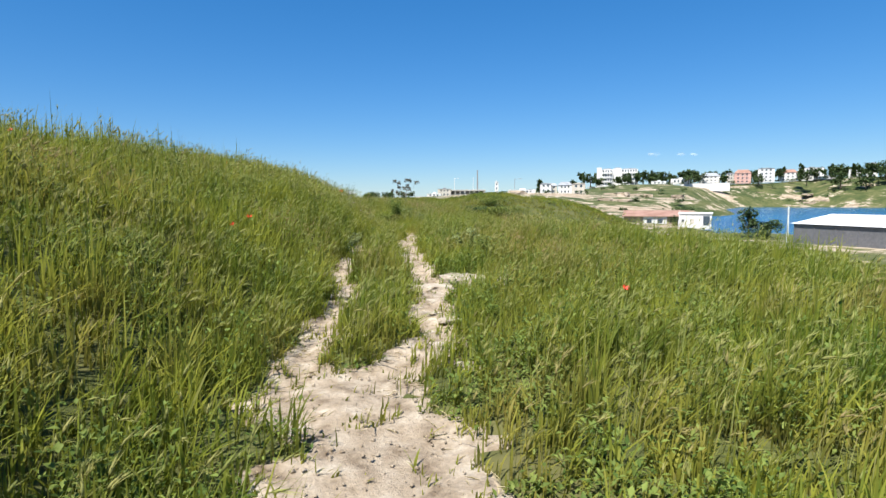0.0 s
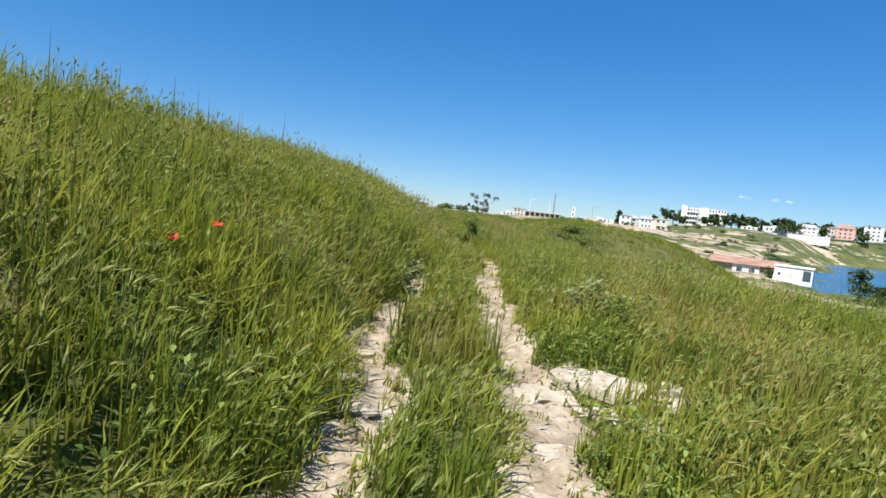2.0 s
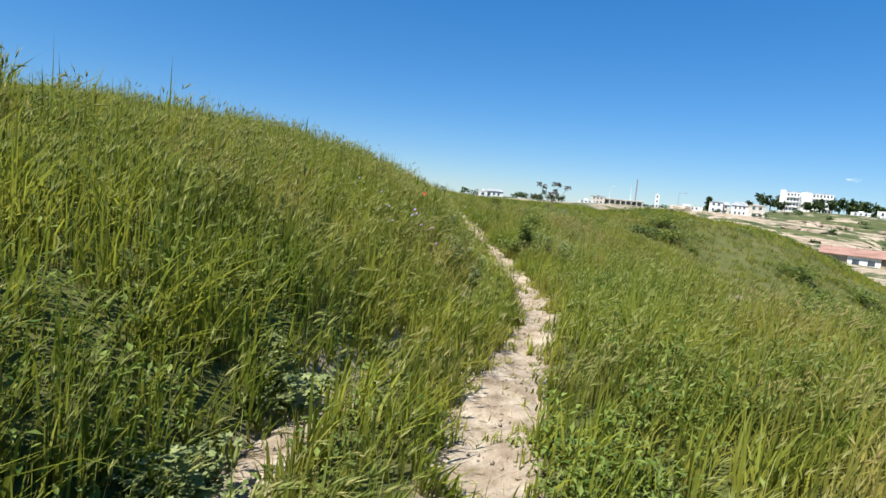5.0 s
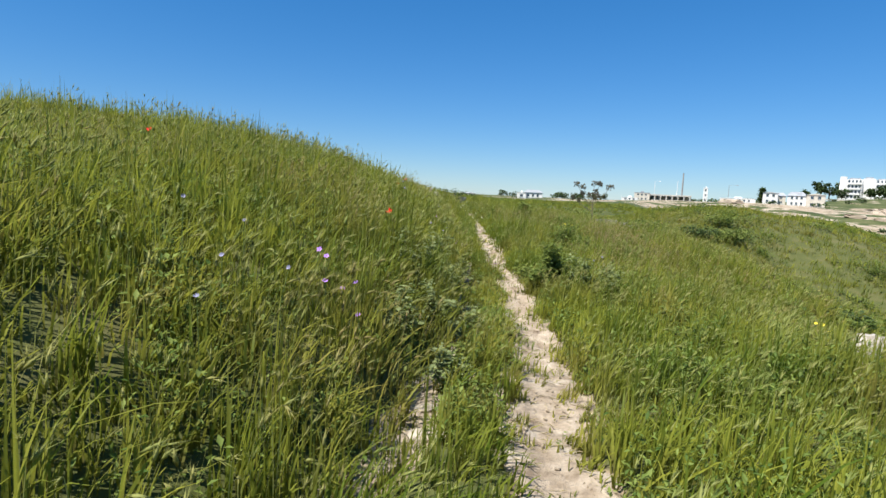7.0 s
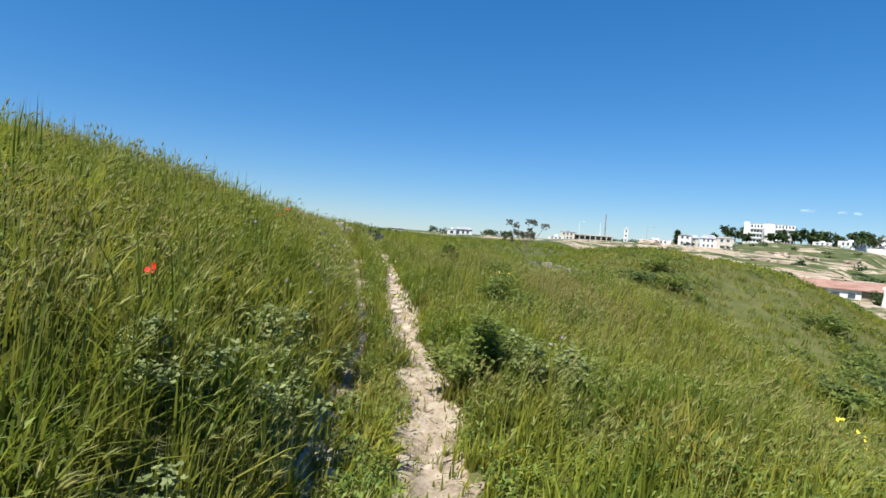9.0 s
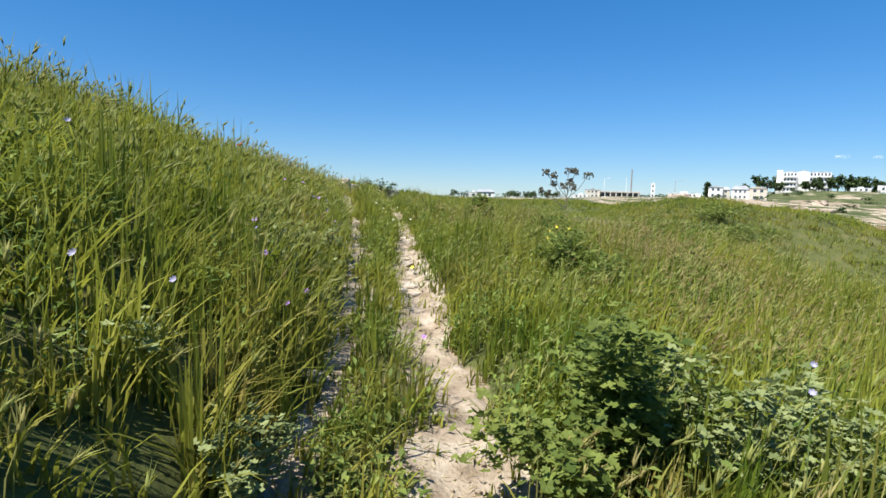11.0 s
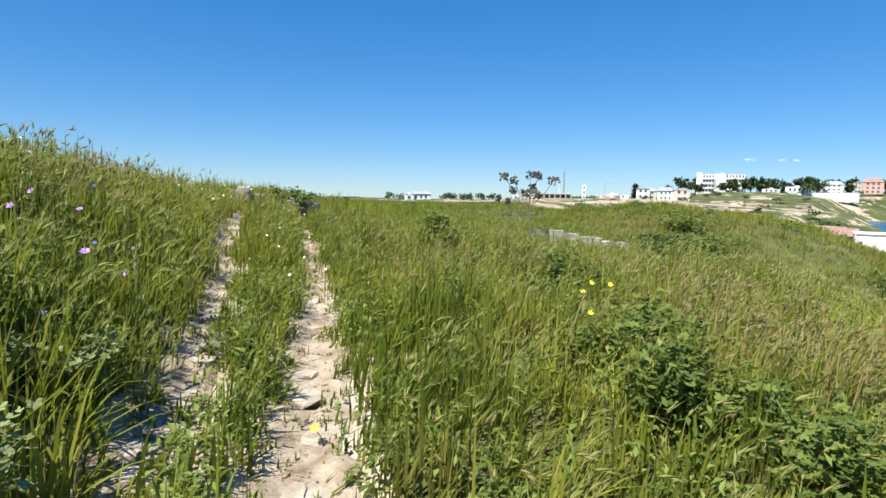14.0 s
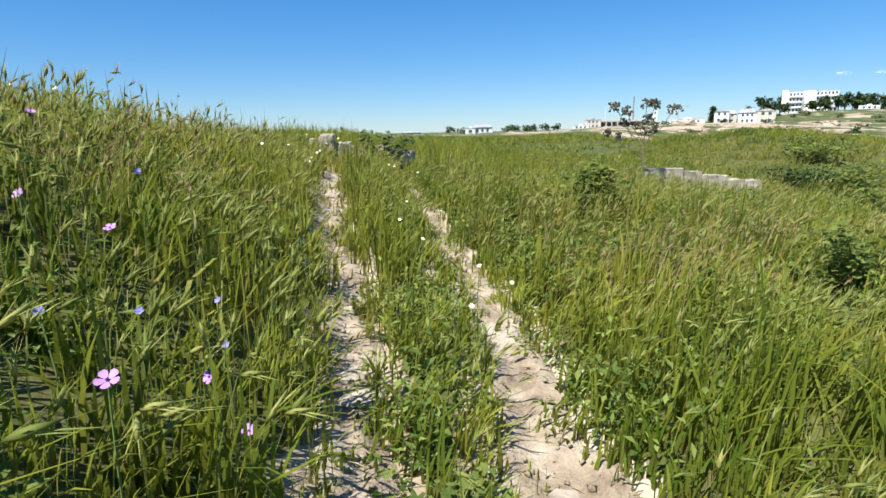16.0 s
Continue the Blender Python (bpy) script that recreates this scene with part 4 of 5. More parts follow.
def dead_umbel():
    """A tall dry umbellifer: ribbed stem, wide branches, dark flat heads of spent flowers."""
    g = random.Random(8)
    e = thing("dead_umbellifer", spot(7.6, 38.95, -0.12), "tall dead umbellifer with dark dried flower heads", "plant")
    H = 1.62
    bm = bmesh.new()
    tube(bm, [(0, 0, 0), (0.02, 0, 0.6), (-0.01, 0.01, 1.2), (0.02, 0, H)], [0.026, 0.022, 0.018, 0.012], 8)
    part("stem", bm, M_DRYSTEM, e)
    heads = [((-0.8, 0.05, 2.2), 1.1, 0.15), ((-0.52, -0.05, 2.08), 1.2, 0.13), ((-0.5, 0.1, 1.78), 1.0, 0.12), ((0.02, 0.0, 2.26), 1.5, 0.19), ((0.3, 0.1, 2.24), 1.45, 0.15), ((0.78, 0.0, 2.12), 1.2, 0.18),
             ((0.12, 0.1, 1.86), 1.3, 0.15), ((0.2, -0.1, 1.66), 1.1, 0.12), ((-0.12, 0.05, 1.7), 1.2, 0.13), ((-0.98, 0.0, 1.52), 0.9, 0.09), ((-0.66, 0.1, 1.42), 0.8, 0.07)]
    for top, start, size in heads:
        top = Vector(top)
        s = Vector((0, 0, start))
        mid = s.lerp(top, 0.45) + Vector((top.x * 0.12, top.y * 0.12, -0.02))
        bm = bmesh.new()
        tube(bm, [s, mid, top], [0.013, 0.01, 0.008], 5)
        branch = part("branch", bm, M_DRYSTEM, e)
        bm = bmesh.new()
        for k in range(30):
            a, r = g.uniform(0, 6.28), size * math.sqrt(g.random())
            tip = top + Vector((r * math.cos(a), r * math.sin(a), 0.03 + 0.03 * (1 - r / size) - 0.25 * r * r / size + g.uniform(-0.16, 0.05)))
            tube(bm, [top, tip], [0.003, 0.002], 3)
            for j in range(3):
                bmesh.ops.create_icosphere(bm, subdivisions=1, radius=g.uniform(0.014, 0.028), matrix=Matrix.Translation(tip + Vector((g.gauss(0, 0.016), g.gauss(0, 0.016), g.gauss(0, 0.014)))))
        tagged(part("umbel", bm, M_DRYHEAD, branch, "dark dried flower head"), kind="stuff")
    for k in range(5):
        a = k * 1.9
        bm = bmesh.new()
        tube(bm, [(0, 0, 0.15 + 0.1 * k), (0.16 * math.cos(a), 0.16 * math.sin(a), 0.3 + 0.1 * k), (0.3 * math.cos(a), 0.3 * math.sin(a), 0.2 + 0.1 * k)], [0.006, 0.005, 0.002], 4)
        part("withered_leaf", bm, M_DRYSTEM, e)


dead_umbel()


def flower(name, x, y, stalk, petal, count, material, label, category, group, seed, cup=0.35, eye=True):
    g = random.Random(seed)
    e = thing(name, spot(x, y, -0.01), label, category, group)
    top = Vector((g.gauss(0, 0.03), g.gauss(0, 0.03), stalk))
    bm = bmesh.new()
    tube(bm, [(0, 0, 0), (top.x * 0.3, top.y * 0.3, stalk * 0.6), top], [0.003, 0.0025, 0.002], 4)
    part("stem", bm, M_STEM, e)
    face = Euler((0.75 + g.uniform(-0.4, 0.3), g.uniform(-0.3, 0.3), g.uniform(-0.5, 0.5))).to_matrix()
    for k in range(count):
        a = 6.283 * k / count
        bm = bmesh.new()
        root = bm.verts.new(top)
        rows = []
        for j, (along, wide) in enumerate([(0.45, 0.42), (0.8, 0.6), (1.0, 0.38)]):
            row = []
            for s in (-1, 0, 1):
                q = Vector((math.cos(a), math.sin(a), 0)) * petal * along * (1.06 if s == 0 and j == 2 else 1) + Vector((-math.sin(a), math.cos(a), 0)) * petal * wide * s * 1.15 * math.sin(math.pi / max(count, 4))
                q.z = petal * cup * along ** 2 + petal * 0.05 * abs(s)
                row.append(bm.verts.new(top + face @ q))
            rows.append(row)
        for s in range(2):
            bm.faces.new((root, rows[0][s], rows[0][s + 1]))
            for r0, r1 in zip(rows, rows[1:]):
                bm.faces.new((r0[s], r1[s], r1[s + 1], r0[s + 1]))
        part("petal", bm, material, e, smooth=True)
    if eye:
        bm = bmesh.new()
        bmesh.ops.create_icosphere(bm, subdivisions=1, radius=petal * 0.2, matrix=Matrix.Translation(top + face @ Vector((0, 0, petal * 0.12))))
        part("eye", bm, M_EYE, e)
    return e


POPPIES = [(-0.54, 7.4, 0.46), (-0.75, 7.05, 0.3), (3.16, 4.8, 0.42), (-3.6, 8.4, 0.4), (1.44, 18.19, 0.5), (0.6, 24.6, 0.5), (-2.2, 19.2, 0.5), (0.4, 24.9, 0.3)]
for k, (x, y, h) in enumerate(POPPIES):
    flower("poppy", x, y, h, 0.036, 4, M_POPPY, "single bright red poppy among the grass", "poppy", "poppies", 40 + k, 0.7)
MALLOWS = [(1.37, 25.16, 0.42), (0.72, 25.95, 0.3), (0.85, 25.45, 0.3), (1.42, 25.55, 0.3), (1.55, 25.5, 0.26), (1.85, 21.6, 0.4), (2.0, 21.35, 0.32), (1.98, 21.8, 0.3), (1.6, 22.2, 0.4), (1.0, 25.9, 0.35), (2.75, 22.45, 0.1), (0.3, 26.6, 0.4), (1.36, 15.52, 0.48), (1.42, 15.62, 0.46), (1.62, 15.65, 0.44), (1.63, 15.42, 0.44), (1.77, 15.33, 0.42), (1.5, 15.35, 0.4)]
for k, (x, y, h) in enumerate(MALLOWS):
    flower("mallow_flower", x, y, h, 0.019 if k else 0.023, 5, M_PURPLE, "open mauve mallow flower among the grass", "flower", "mallow flowers", 60 + k, 0.25)
BLUES = [(1.2, 25.6, 0.3), (1.35, 25.75, 0.25), (1.15, 25.35, 0.35), (1.28, 25.9, 0.3), (1.7, 21.9, 0.42), (0.9, 26.3, 0.4), (1.5, 24.6, 0.3), (0.75, 23.2, 0.5)]
for k, (x, y, h) in enumerate(BLUES):
    flower("blue_flower", x, y, h, 0.012, 6, M_BLUE, "small violet-blue flower at the foot of the bank", "flower", "blue flowers", 90 + k, 0.5, False)
PALES = [(1.85, 20.4, 0.42), (1.7, 20.1, 0.45), (1.2, 20.9, 0.6), (1.35, 14.9, 0.5), (1.15, 14.6, 0.55), (0.95, 15.3, 0.5), (4.35, 20.5, 0.62), (4.2, 20.2, 0.6), (1.25, 14.2, 0.5), (0.7, 15.0, 0.6)]
for k, (x, y, h) in enumerate(PALES):
    flower("thistle_flower", x, y, h, 0.014, 7, M_PALE, "pale lilac thistle-like flower head on a grey stem", "flower", "pale flowers", 110 + k, 0.8, False)
YELLOWS = [(4.63, 26.5, 0.45), (4.5, 26.3, 0.42), (4.85, 26.6, 0.4), (4.4, 25.9, 0.35), (8.75, 21.9, 0.5), (8.6, 22.1, 0.52), (8.95, 22.0, 0.48), (8.8, 22.25, 0.54), (8.5, 21.95, 0.5), (9.05, 22.2, 0.5), (8.65, 21.8, 0.46), (8.9, 22.4, 0.54), (2.6, 24.75, 0.12), (9.15, 22.3, 0.34), (8.4, 22.15, 0.34)]
for k, (x, y, h) in enumerate(YELLOWS):
    flower("yellow_flower", x, y, h, 0.022, 5, M_YELLOW, "small bright yellow flower in the meadow grass", "flower", "yellow flowers", 130 + k, 0.4, False)
g = random.Random(17)
for k in range(26):
    y = g.uniform(26.5, 33)
    x = float(np.interp(y, LEFT_Y, LEFT_X)) + g.uniform(-0.6, 1.0)
    flower("cream_flower", x, y, g.uniform(0.25, 0.45), 0.012, 6, M_CREAMPETAL, "small cream daisy-like flower beside the rut", "flower", "cream flowers", 160 + k, 0.2, False)

for k in range(22):
    flower("cream_flower", g.uniform(-3.6, -1.2), g.uniform(27.6, 29.6), g.uniform(0.32, 0.46), 0.02, 6, M_CREAMPETAL, "small cream flower on the crest of the bank", "flower", "cream flowers", 190 + k, 0.2, False)


# ---- far shore and town ----
def pane_row(e, w, y, z0, z1, n, inset=0.06, margin=0.12):
    step = w * (1 - 2 * margin) / n
    for k in range(n):
        x = -w / 2 + w * margin + step * (k + 0.5)
        bm = bmesh.new()
        box(bm, x - step * 0.22, y - 0.04, z0, x + step * 0.22, y + 0.1, z1)
        win = part("window", bm, M_GLASS, e, "dark window pane")
        bm = bmesh.new()
        box(bm, x - step * 0.28, y - 0.12, z0 - 0.18, x + step * 0.28, y + 0.02, z0 - 0.06)
        part("sill", bm, M_PLASTER, win)


def house(name, x, y, w, d, top, floors, label, category="house", roof="flat", material=None, roof_material=None, bays=3, group="", base=None, turn=None):
    """Front towards the bay. Walls, eaves or parapet, windows with sills."""
    z = float(land(x, y)) - 0.3 if base is None else base
    h = top - z
    turn = -math.degrees(math.atan2(x, y)) if turn is None else turn
    e = thing(name, (x, y, z), label, category, group, turn)
    wall = h * (0.74 if roof == "gable" else 0.96)
    bm = bmesh.new()
    box(bm, -w / 2, 0, 0, w / 2, d, wall)
    bmesh.ops.bevel(bm, geom=bm.edges[:], offset=0.04, segments=1, affect="EDGES")
    part("wall", bm, material or M_PLASTER, e)
    bm = bmesh.new()
    if roof == "gable":
        o = 0.35
        a = [bm.verts.new(v) for v in ((-w / 2 - o, -o, wall - 0.1), (w / 2 + o, -o, wall - 0.1), (w / 2 + o, d + o, wall - 0.1), (-w / 2 - o, d + o, wall - 0.1))]
        r = [bm.verts.new(v) for v in ((-w / 2 + w * 0.18, d / 2, h), (w / 2 - w * 0.18, d / 2, h))]
        for f in ((a[0], a[1], r[1], r[0]), (a[2], a[3], r[0], r[1]), (a[1], a[2], r[1]), (a[3], a[0], r[0]), (a[3], a[2], a[1], a[0])):
            bm.faces.new(f)
    elif roof == "front":
        o = 0.3
        a = [bm.verts.new(v) for v in ((-w / 2 - o, -o, wall - 0.1), (w / 2 + o, -o, wall - 0.1), (w / 2 + o, d, wall - 0.1), (-w / 2 - o, d, wall - 0.1))]
        r = [bm.verts.new(v) for v in ((0, -o, h + 0.3), (0, d, h + 0.3))]
        for f in ((a[0], a[1], r[0]), (a[1], a[2], r[1], r[0]), (a[2], a[3], r[1]), (a[3], a[0], r[0], r[1]), (a[3], a[2], a[1], a[0])):
            bm.faces.new(f)
    else:
        box(bm, -w / 2 - 0.15, -0.15, wall, w / 2 + 0.15, d + 0.15, h)
        box(bm, -w * 0.1, d * 0.4, h, w * 0.12, d * 0.7, h + 0.7)
    part("roof", bm, roof_material or M_GREYROOF, e)
    each = wall / floors
    for k in range(floors):
        pane_row(e, w, 0, each * (k + 0.35), each * (k + 0.78), bays)
    return e


def apartment():
    """The large white block above the bay: stair tower, two wings, balconies."""
    x, y, top = 240.6, 380.0, 22.7
    z = float(land(x, y)) - 0.5
    h = top - z
    e = thing("apartment_building", (x, y, z), "large white four-storey apartment building with balconies and a stair tower", "building", turn=-32.3)
    for x0, x1, d0, d1, hh in ((-11.6, -3.2, 0, 12, h), (3.0, 15.0, -1.5, 12, h - 0.3), (-3.2, 3.0, 3.5, 12, h + 0.8)):
        bm = bmesh.new()
        box(bm, x0, d0, 0, x1, d1, hh)
        part("wall", bm, M_PLASTER, e)
        bm = bmesh.new()
        box(bm, x0 + 1.2, d0 + 1.5, hh, x1 - 1.2, d1 - 3, hh + 0.9)
        part("roof", bm, M_GREYROOF, e)
    bm = bmesh.new()
    box(bm, -15.2, -0.6, 0, -11.6, 6, h + 1.6)
    part("stair_tower", bm, M_PLASTER, e)
    each = h / 4
    for k in range(4):
        for x0, x1, d0 in ((-11.2, -3.6, 0), (3.3, 14.7, -1.5)):
            bm = bmesh.new()
            box(bm, x0, d0 - 1.4, each * k + 0.1, x1, d0 - 0.02, each * k + 1.15)
            box(bm, x0, d0 - 1.3, each * k + 1.15, x0 + 0.2, d0 - 0.02, each * (k + 1))
            box(bm, x1 - 0.2, d0 - 1.3, each * k + 1.15, x1, d0 - 0.02, each * (k + 1))
            part("balcony", bm, M_PLASTER, e)
            n = 4 if x0 < 0 else 6
            for j in range(n):
                xa = x0 + (x1 - x0) * (j + 0.2) / n
                bm = bmesh.new()
                box(bm, xa, d0 - 0.06, each * k + 1.2, xa + (x1 - x0) * 0.55 / n, d0 + 0.05, each * k + each * 0.85)
                part("window", bm, M_GLASS, e)


apartment()
house("house", 122.2, 257.4, 5.6, 7, 8.6, 2, "small white house with a grey pitched roof above the quarry", roof="front", bays=2, group="white houses")
house("house", 133.1, 257.6, 6.8, 7, 9.4, 2, "white house with a dark grey pitched roof", roof="gable", bays=3, group="white houses")
house("house", 127.8, 262.0, 5.5, 6, 8.9, 2, "dark-roofed house between two white houses", roof="gable", material=M_CREAM, bays=2, group="white houses")
house("house", 137.1, 251.0, 6.6, 7, 8.5, 2, "cream house with a pale pitched roof", roof="front", bays=2, roof_material=M_CREAM, material=M_CREAM, group="white houses")
house("warehouse", 128.9, 303.7, 16, 8, 6.2, 1, "long low white warehouse with a flat pale roof", "building", bays=6, roof_material=M_WHITEROOF)
house("tower_block", 120.3, 323.3, 2.2, 2.2, 11.4, 3, "slim white tower beside low buildings", "tower", bays=1, roof_material=M_PLASTER)
house("building", 76.2, 284.5, 7.0, 8, 6.5, 2, "cream flat-roofed building under construction", "building", material=M_CREAM, bays=3)
house("building", 70.8, 285.6, 7.5, 8, 4.0, 1, "low white building with a flat roof", "building", bays=3, roof_material=M_WHITEROOF)
house("house", 19.4, 223.3, 7.0, 6, 4.6, 1, "white single-storey house with a grey roof on the plain", roof="gable", bays=3)
house("house", 15.0, 222.0, 3.5, 5, 3.4, 1, "low white annex on the plain", bays=1, roof_material=M_PLASTER)
house("house", -6.0, 230.0, 7.0, 6, 2.6, 1, "low pale house beyond the hilltop", roof="gable", bays=2, material=M_CREAM)
house("villa", 312.3, 364.5, 14.5, 10, 19.6, 3, "white three-storey villa with a grey roof", roof="gable", bays=4, group="villas above the bay")
house("villa", 326.4, 358.7, 4.8, 8, 19.2, 3, "narrow cream villa between white ones", roof="front", bays=2, material=M_CREAM, group="villas above the bay")
house("villa", 336.0, 356.6, 11.6, 9, 22.0, 3, "pink villa with a red tiled roof", roof="gable", bays=3, material=M_PINK, roof_material=M_TILE, group="villas above the bay")
house("villa", 347.4, 345.6, 11.2, 9, 22.6, 4, "tall white villa with a pitched grey roof", roof="front", bays=3, group="villas above the bay")
house("villa", 364.6, 342.1, 11.7, 9, 21.5, 3, "white villa with a red gable", roof="gable", bays=3, roof_material=M_TILE, group="villas above the bay")
house("villa", 381.8, 338.0, 16.5, 9, 22.8, 3, "wide white villa with a flat blue-grey roof", bays=5, group="villas above the bay")
house("villa", 384.0, 326.0, 16.0, 6, 15.8, 1, "long low white terrace wall below the villas", bays=5, group="villas above the bay")
house("villa", 407.3, 323.3, 8.5, 8, 20.8, 2, "white villa with a pale flat roof behind trees", bays=3, roof_material=M_WHITEROOF, group="villas above the bay")
house("villa", 429.2, 327.7, 7.0, 8, 26.0, 3, "tall white villa on the hilltop", bays=2, group="villas above the bay")
house("house", 253.9, 347.0, 10.2, 7, 12.6, 1, "low white outbuilding below the apartment block", bays=3, roof_material=M_WHITEROOF)
house("house", 271.4, 346.2, 13, 7, 14.4, 1, "low white house with a flat pale roof", bays=4, roof_material=M_WHITEROOF)
house("house", 234.3, 360.6, 8, 6, 12.6, 1, "low white house below the apartment building", roof="gable", bays=2, roof_material=M_WHITEROOF)


def long_wall(x, y, w, top, label, material):
    z = float(land(x, y)) - 0.4
    e = thing("boundary_wall", (x, y, z), label, "wall", turn=-math.degrees(math.atan2(x, y)))
    bm = bmesh.new()
    box(bm, -w / 2, 0, 0, w / 2, 0.4, top - z)
    part("wall_panel", bm, material, e)
    bm = bmesh.new()
    box(bm, -w / 2 - 0.1, -0.1, top - z, w / 2 + 0.1, 0.5, top - z + 0.15)
    part("coping", bm, M_CONCRETE, e)


long_wall(283.9, 335.8, 32, 10.6, "long white boundary wall under the villas", M_PLASTER)
long_wall(205.2, 343.2, 19, 8.6, "pale stone boundary wall below the apartment block", M_CREAM)
long_wall(222.0, 340.0, 26, 9.2, "pale boundary wall along the field edge", M_CREAM)


def frame_building():
    """An unfinished concrete frame: slab roof on posts."""
    x, y = 88.3, 286.0
    z = float(land(x, y)) - 0.3
    e = thing("concrete_frame", (x, y, z), "long unfinished building of bare concrete posts and slab", "building", turn=-17.1)
    h = 6.0 - z
    for z0, z1 in ((h - 0.6, h), (0, 0.4)):
        bm = bmesh.new()
        box(bm, -11, 0, z0, 11, 8, z1)
        part("slab", bm, M_CONCRETE, e)
    for k in range(9):
        bm = bmesh.new()
        box(bm, -10.8 + k * 2.6, 0.1, 0.4, -10.3 + k * 2.6, 0.6, h - 0.6)
        part("post", bm, M_CONCRETE, e)
    bm = bmesh.new()
    box(bm, -11, 6, 0.4, 11, 6.3, h - 0.6)
    part("back_wall", bm, M_CREAM, e)


frame_building()


def pole(name, x, y, h, r, material, label, arm=0.0, base=None):
    z = float(land(x, y)) - 0.2 if base is None else base
    e = thing(name, (x, y, z), label, "pole", turn=-math.degrees(math.atan2(x, y)))
    bm = bmesh.new()
    tube(bm, [(0, 0, 0), (0, 0, h * 0.5), (0, 0, h)], [r * 1.3, r, r * 0.8], 8)
    part("shaft", bm, material, e)
    if arm:
        bm = bmesh.new()
        tube(bm, [(0, 0, h - 0.1), (arm * 0.6, 0, h + 0.25), (arm, 0, h + 0.2)], [r * 0.6, r * 0.5, r * 0.5], 6)
        part("arm", bm, material, e)
        bm = bmesh.new()
        box(bm, arm - 0.1, -0.2, h + 0.05, arm + abs(arm) * 0.5, 0.2, h + 0.25)
        bmesh.ops.bevel(bm, geom=bm.edges[:], offset=0.03, segments=1, affect="EDGES")
        part("lamp_head", bm, material, e)


pole("mast", 96.4, 289.3, 13.6, 0.36, M_POLE, "tall grey mast beside the unfinished building")
pole("mast", 94.2, 290.0, 9.5, 0.12, M_WHITEPOLE, "thin pale pole beside the mast")
pole("lamp_post", 84.0, 292.0, 9.5, 0.1, M_WHITEPOLE, "thin street lamp post with one arm", 1.8)
pole("lamp_post", 126.0, 308.0, 9.0, 0.12, M_POLE, "grey lamp post with a long arm", 3.0)
pole("mast", 228.0, 368.0, 9.0, 0.2, M_POLE, "grey pole in front of the apartment block")
pole("mast", 67.3, 62.8, 5.3, 0.11, M_WHITEPOLE, "white lamp pole beside the grey shed", base=-5.35)


def shed():
    """The long grey shed by the water, with a low white roof."""
    e = thing("shed", (70.0, 64.3, -6.0), "long grey sheet-metal shed with a low white roof", "shed", turn=-85.9)
    L, D, H = 42.0, 16.0, 3.45
    bm = bmesh.new()
    box(bm, 0, 0, 0, L, D, H)
    part("wall", bm, M_SHED, e)
    for k in range(14):
        bm = bmesh.new()
        box(bm, k * 3.0 + 0.1, -0.06, 0.05, k * 3.0 + 0.2, -0.005, H - 0.05)
        part("seam", bm, M_SHED, e)
    bm = bmesh.new()
    o = 0.3
    a = [bm.verts.new(v) for v in ((-o, -o, H), (L + o, -o, H), (L + o, D + o, H), (-o, D + o, H), (-o, D / 2, H + 1.25), (L + o, D / 2, H + 1.25))]
    for f in ((0, 1, 5, 4), (2, 3, 4, 5), (0, 4, 3), (1, 2, 5), (3, 2, 1, 0)):
        bm.faces.new([a[k] for k in f])
    part("roof", bm, M_WHITEROOF, e)
    bm = bmesh.new()
    box(bm, -1.5, -3.5, -0.5, L, -0.02, 0.12)
    part("apron", bm, M_CONCRETE, e, "pale concrete apron")


shed()


def shore_house():
    """The flat white house at the water: parapet, blue shutter, lean-to."""
    e = thing("shore_house", (82.6, 100.3, -5.6), "flat-roofed white house with a parapet beside the sea", "house", turn=-42)
    H = 3.3
    bm = bmesh.new()
    box(bm, -3.2, 0, 0, 3.2, 6, H)
    part("wall", bm, M_PLASTER, e)
    bm = bmesh.new()
    box(bm, -3.4, -0.2, H, 3.4, 6.2, H + 0.22)
    part("roof", bm, M_PLASTER, e)
    for x0, x1, z0, z1, mat, nm in ((-0.9, -0.1, 1.2, 2.3, M_CREAM, "window"), (1.6, 2.9, 0.9, 2.9, M_GLASS, "window"), (-2.6, -2.1, 1.6, 2.1, M_GLASS, "vent")):
        bm = bmesh.new()
        box(bm, x0, -0.05, z0, x1, 0.1, z1)
        part(nm, bm, mat, e)
    bm = bmesh.new()
    tube(bm, [(-3.35, -0.15, 0), (-3.0, -0.2, H + 0.7)], [0.08, 0.07], 6)
    part("prop", bm, M_WHITEPOLE, e)


shore_house()


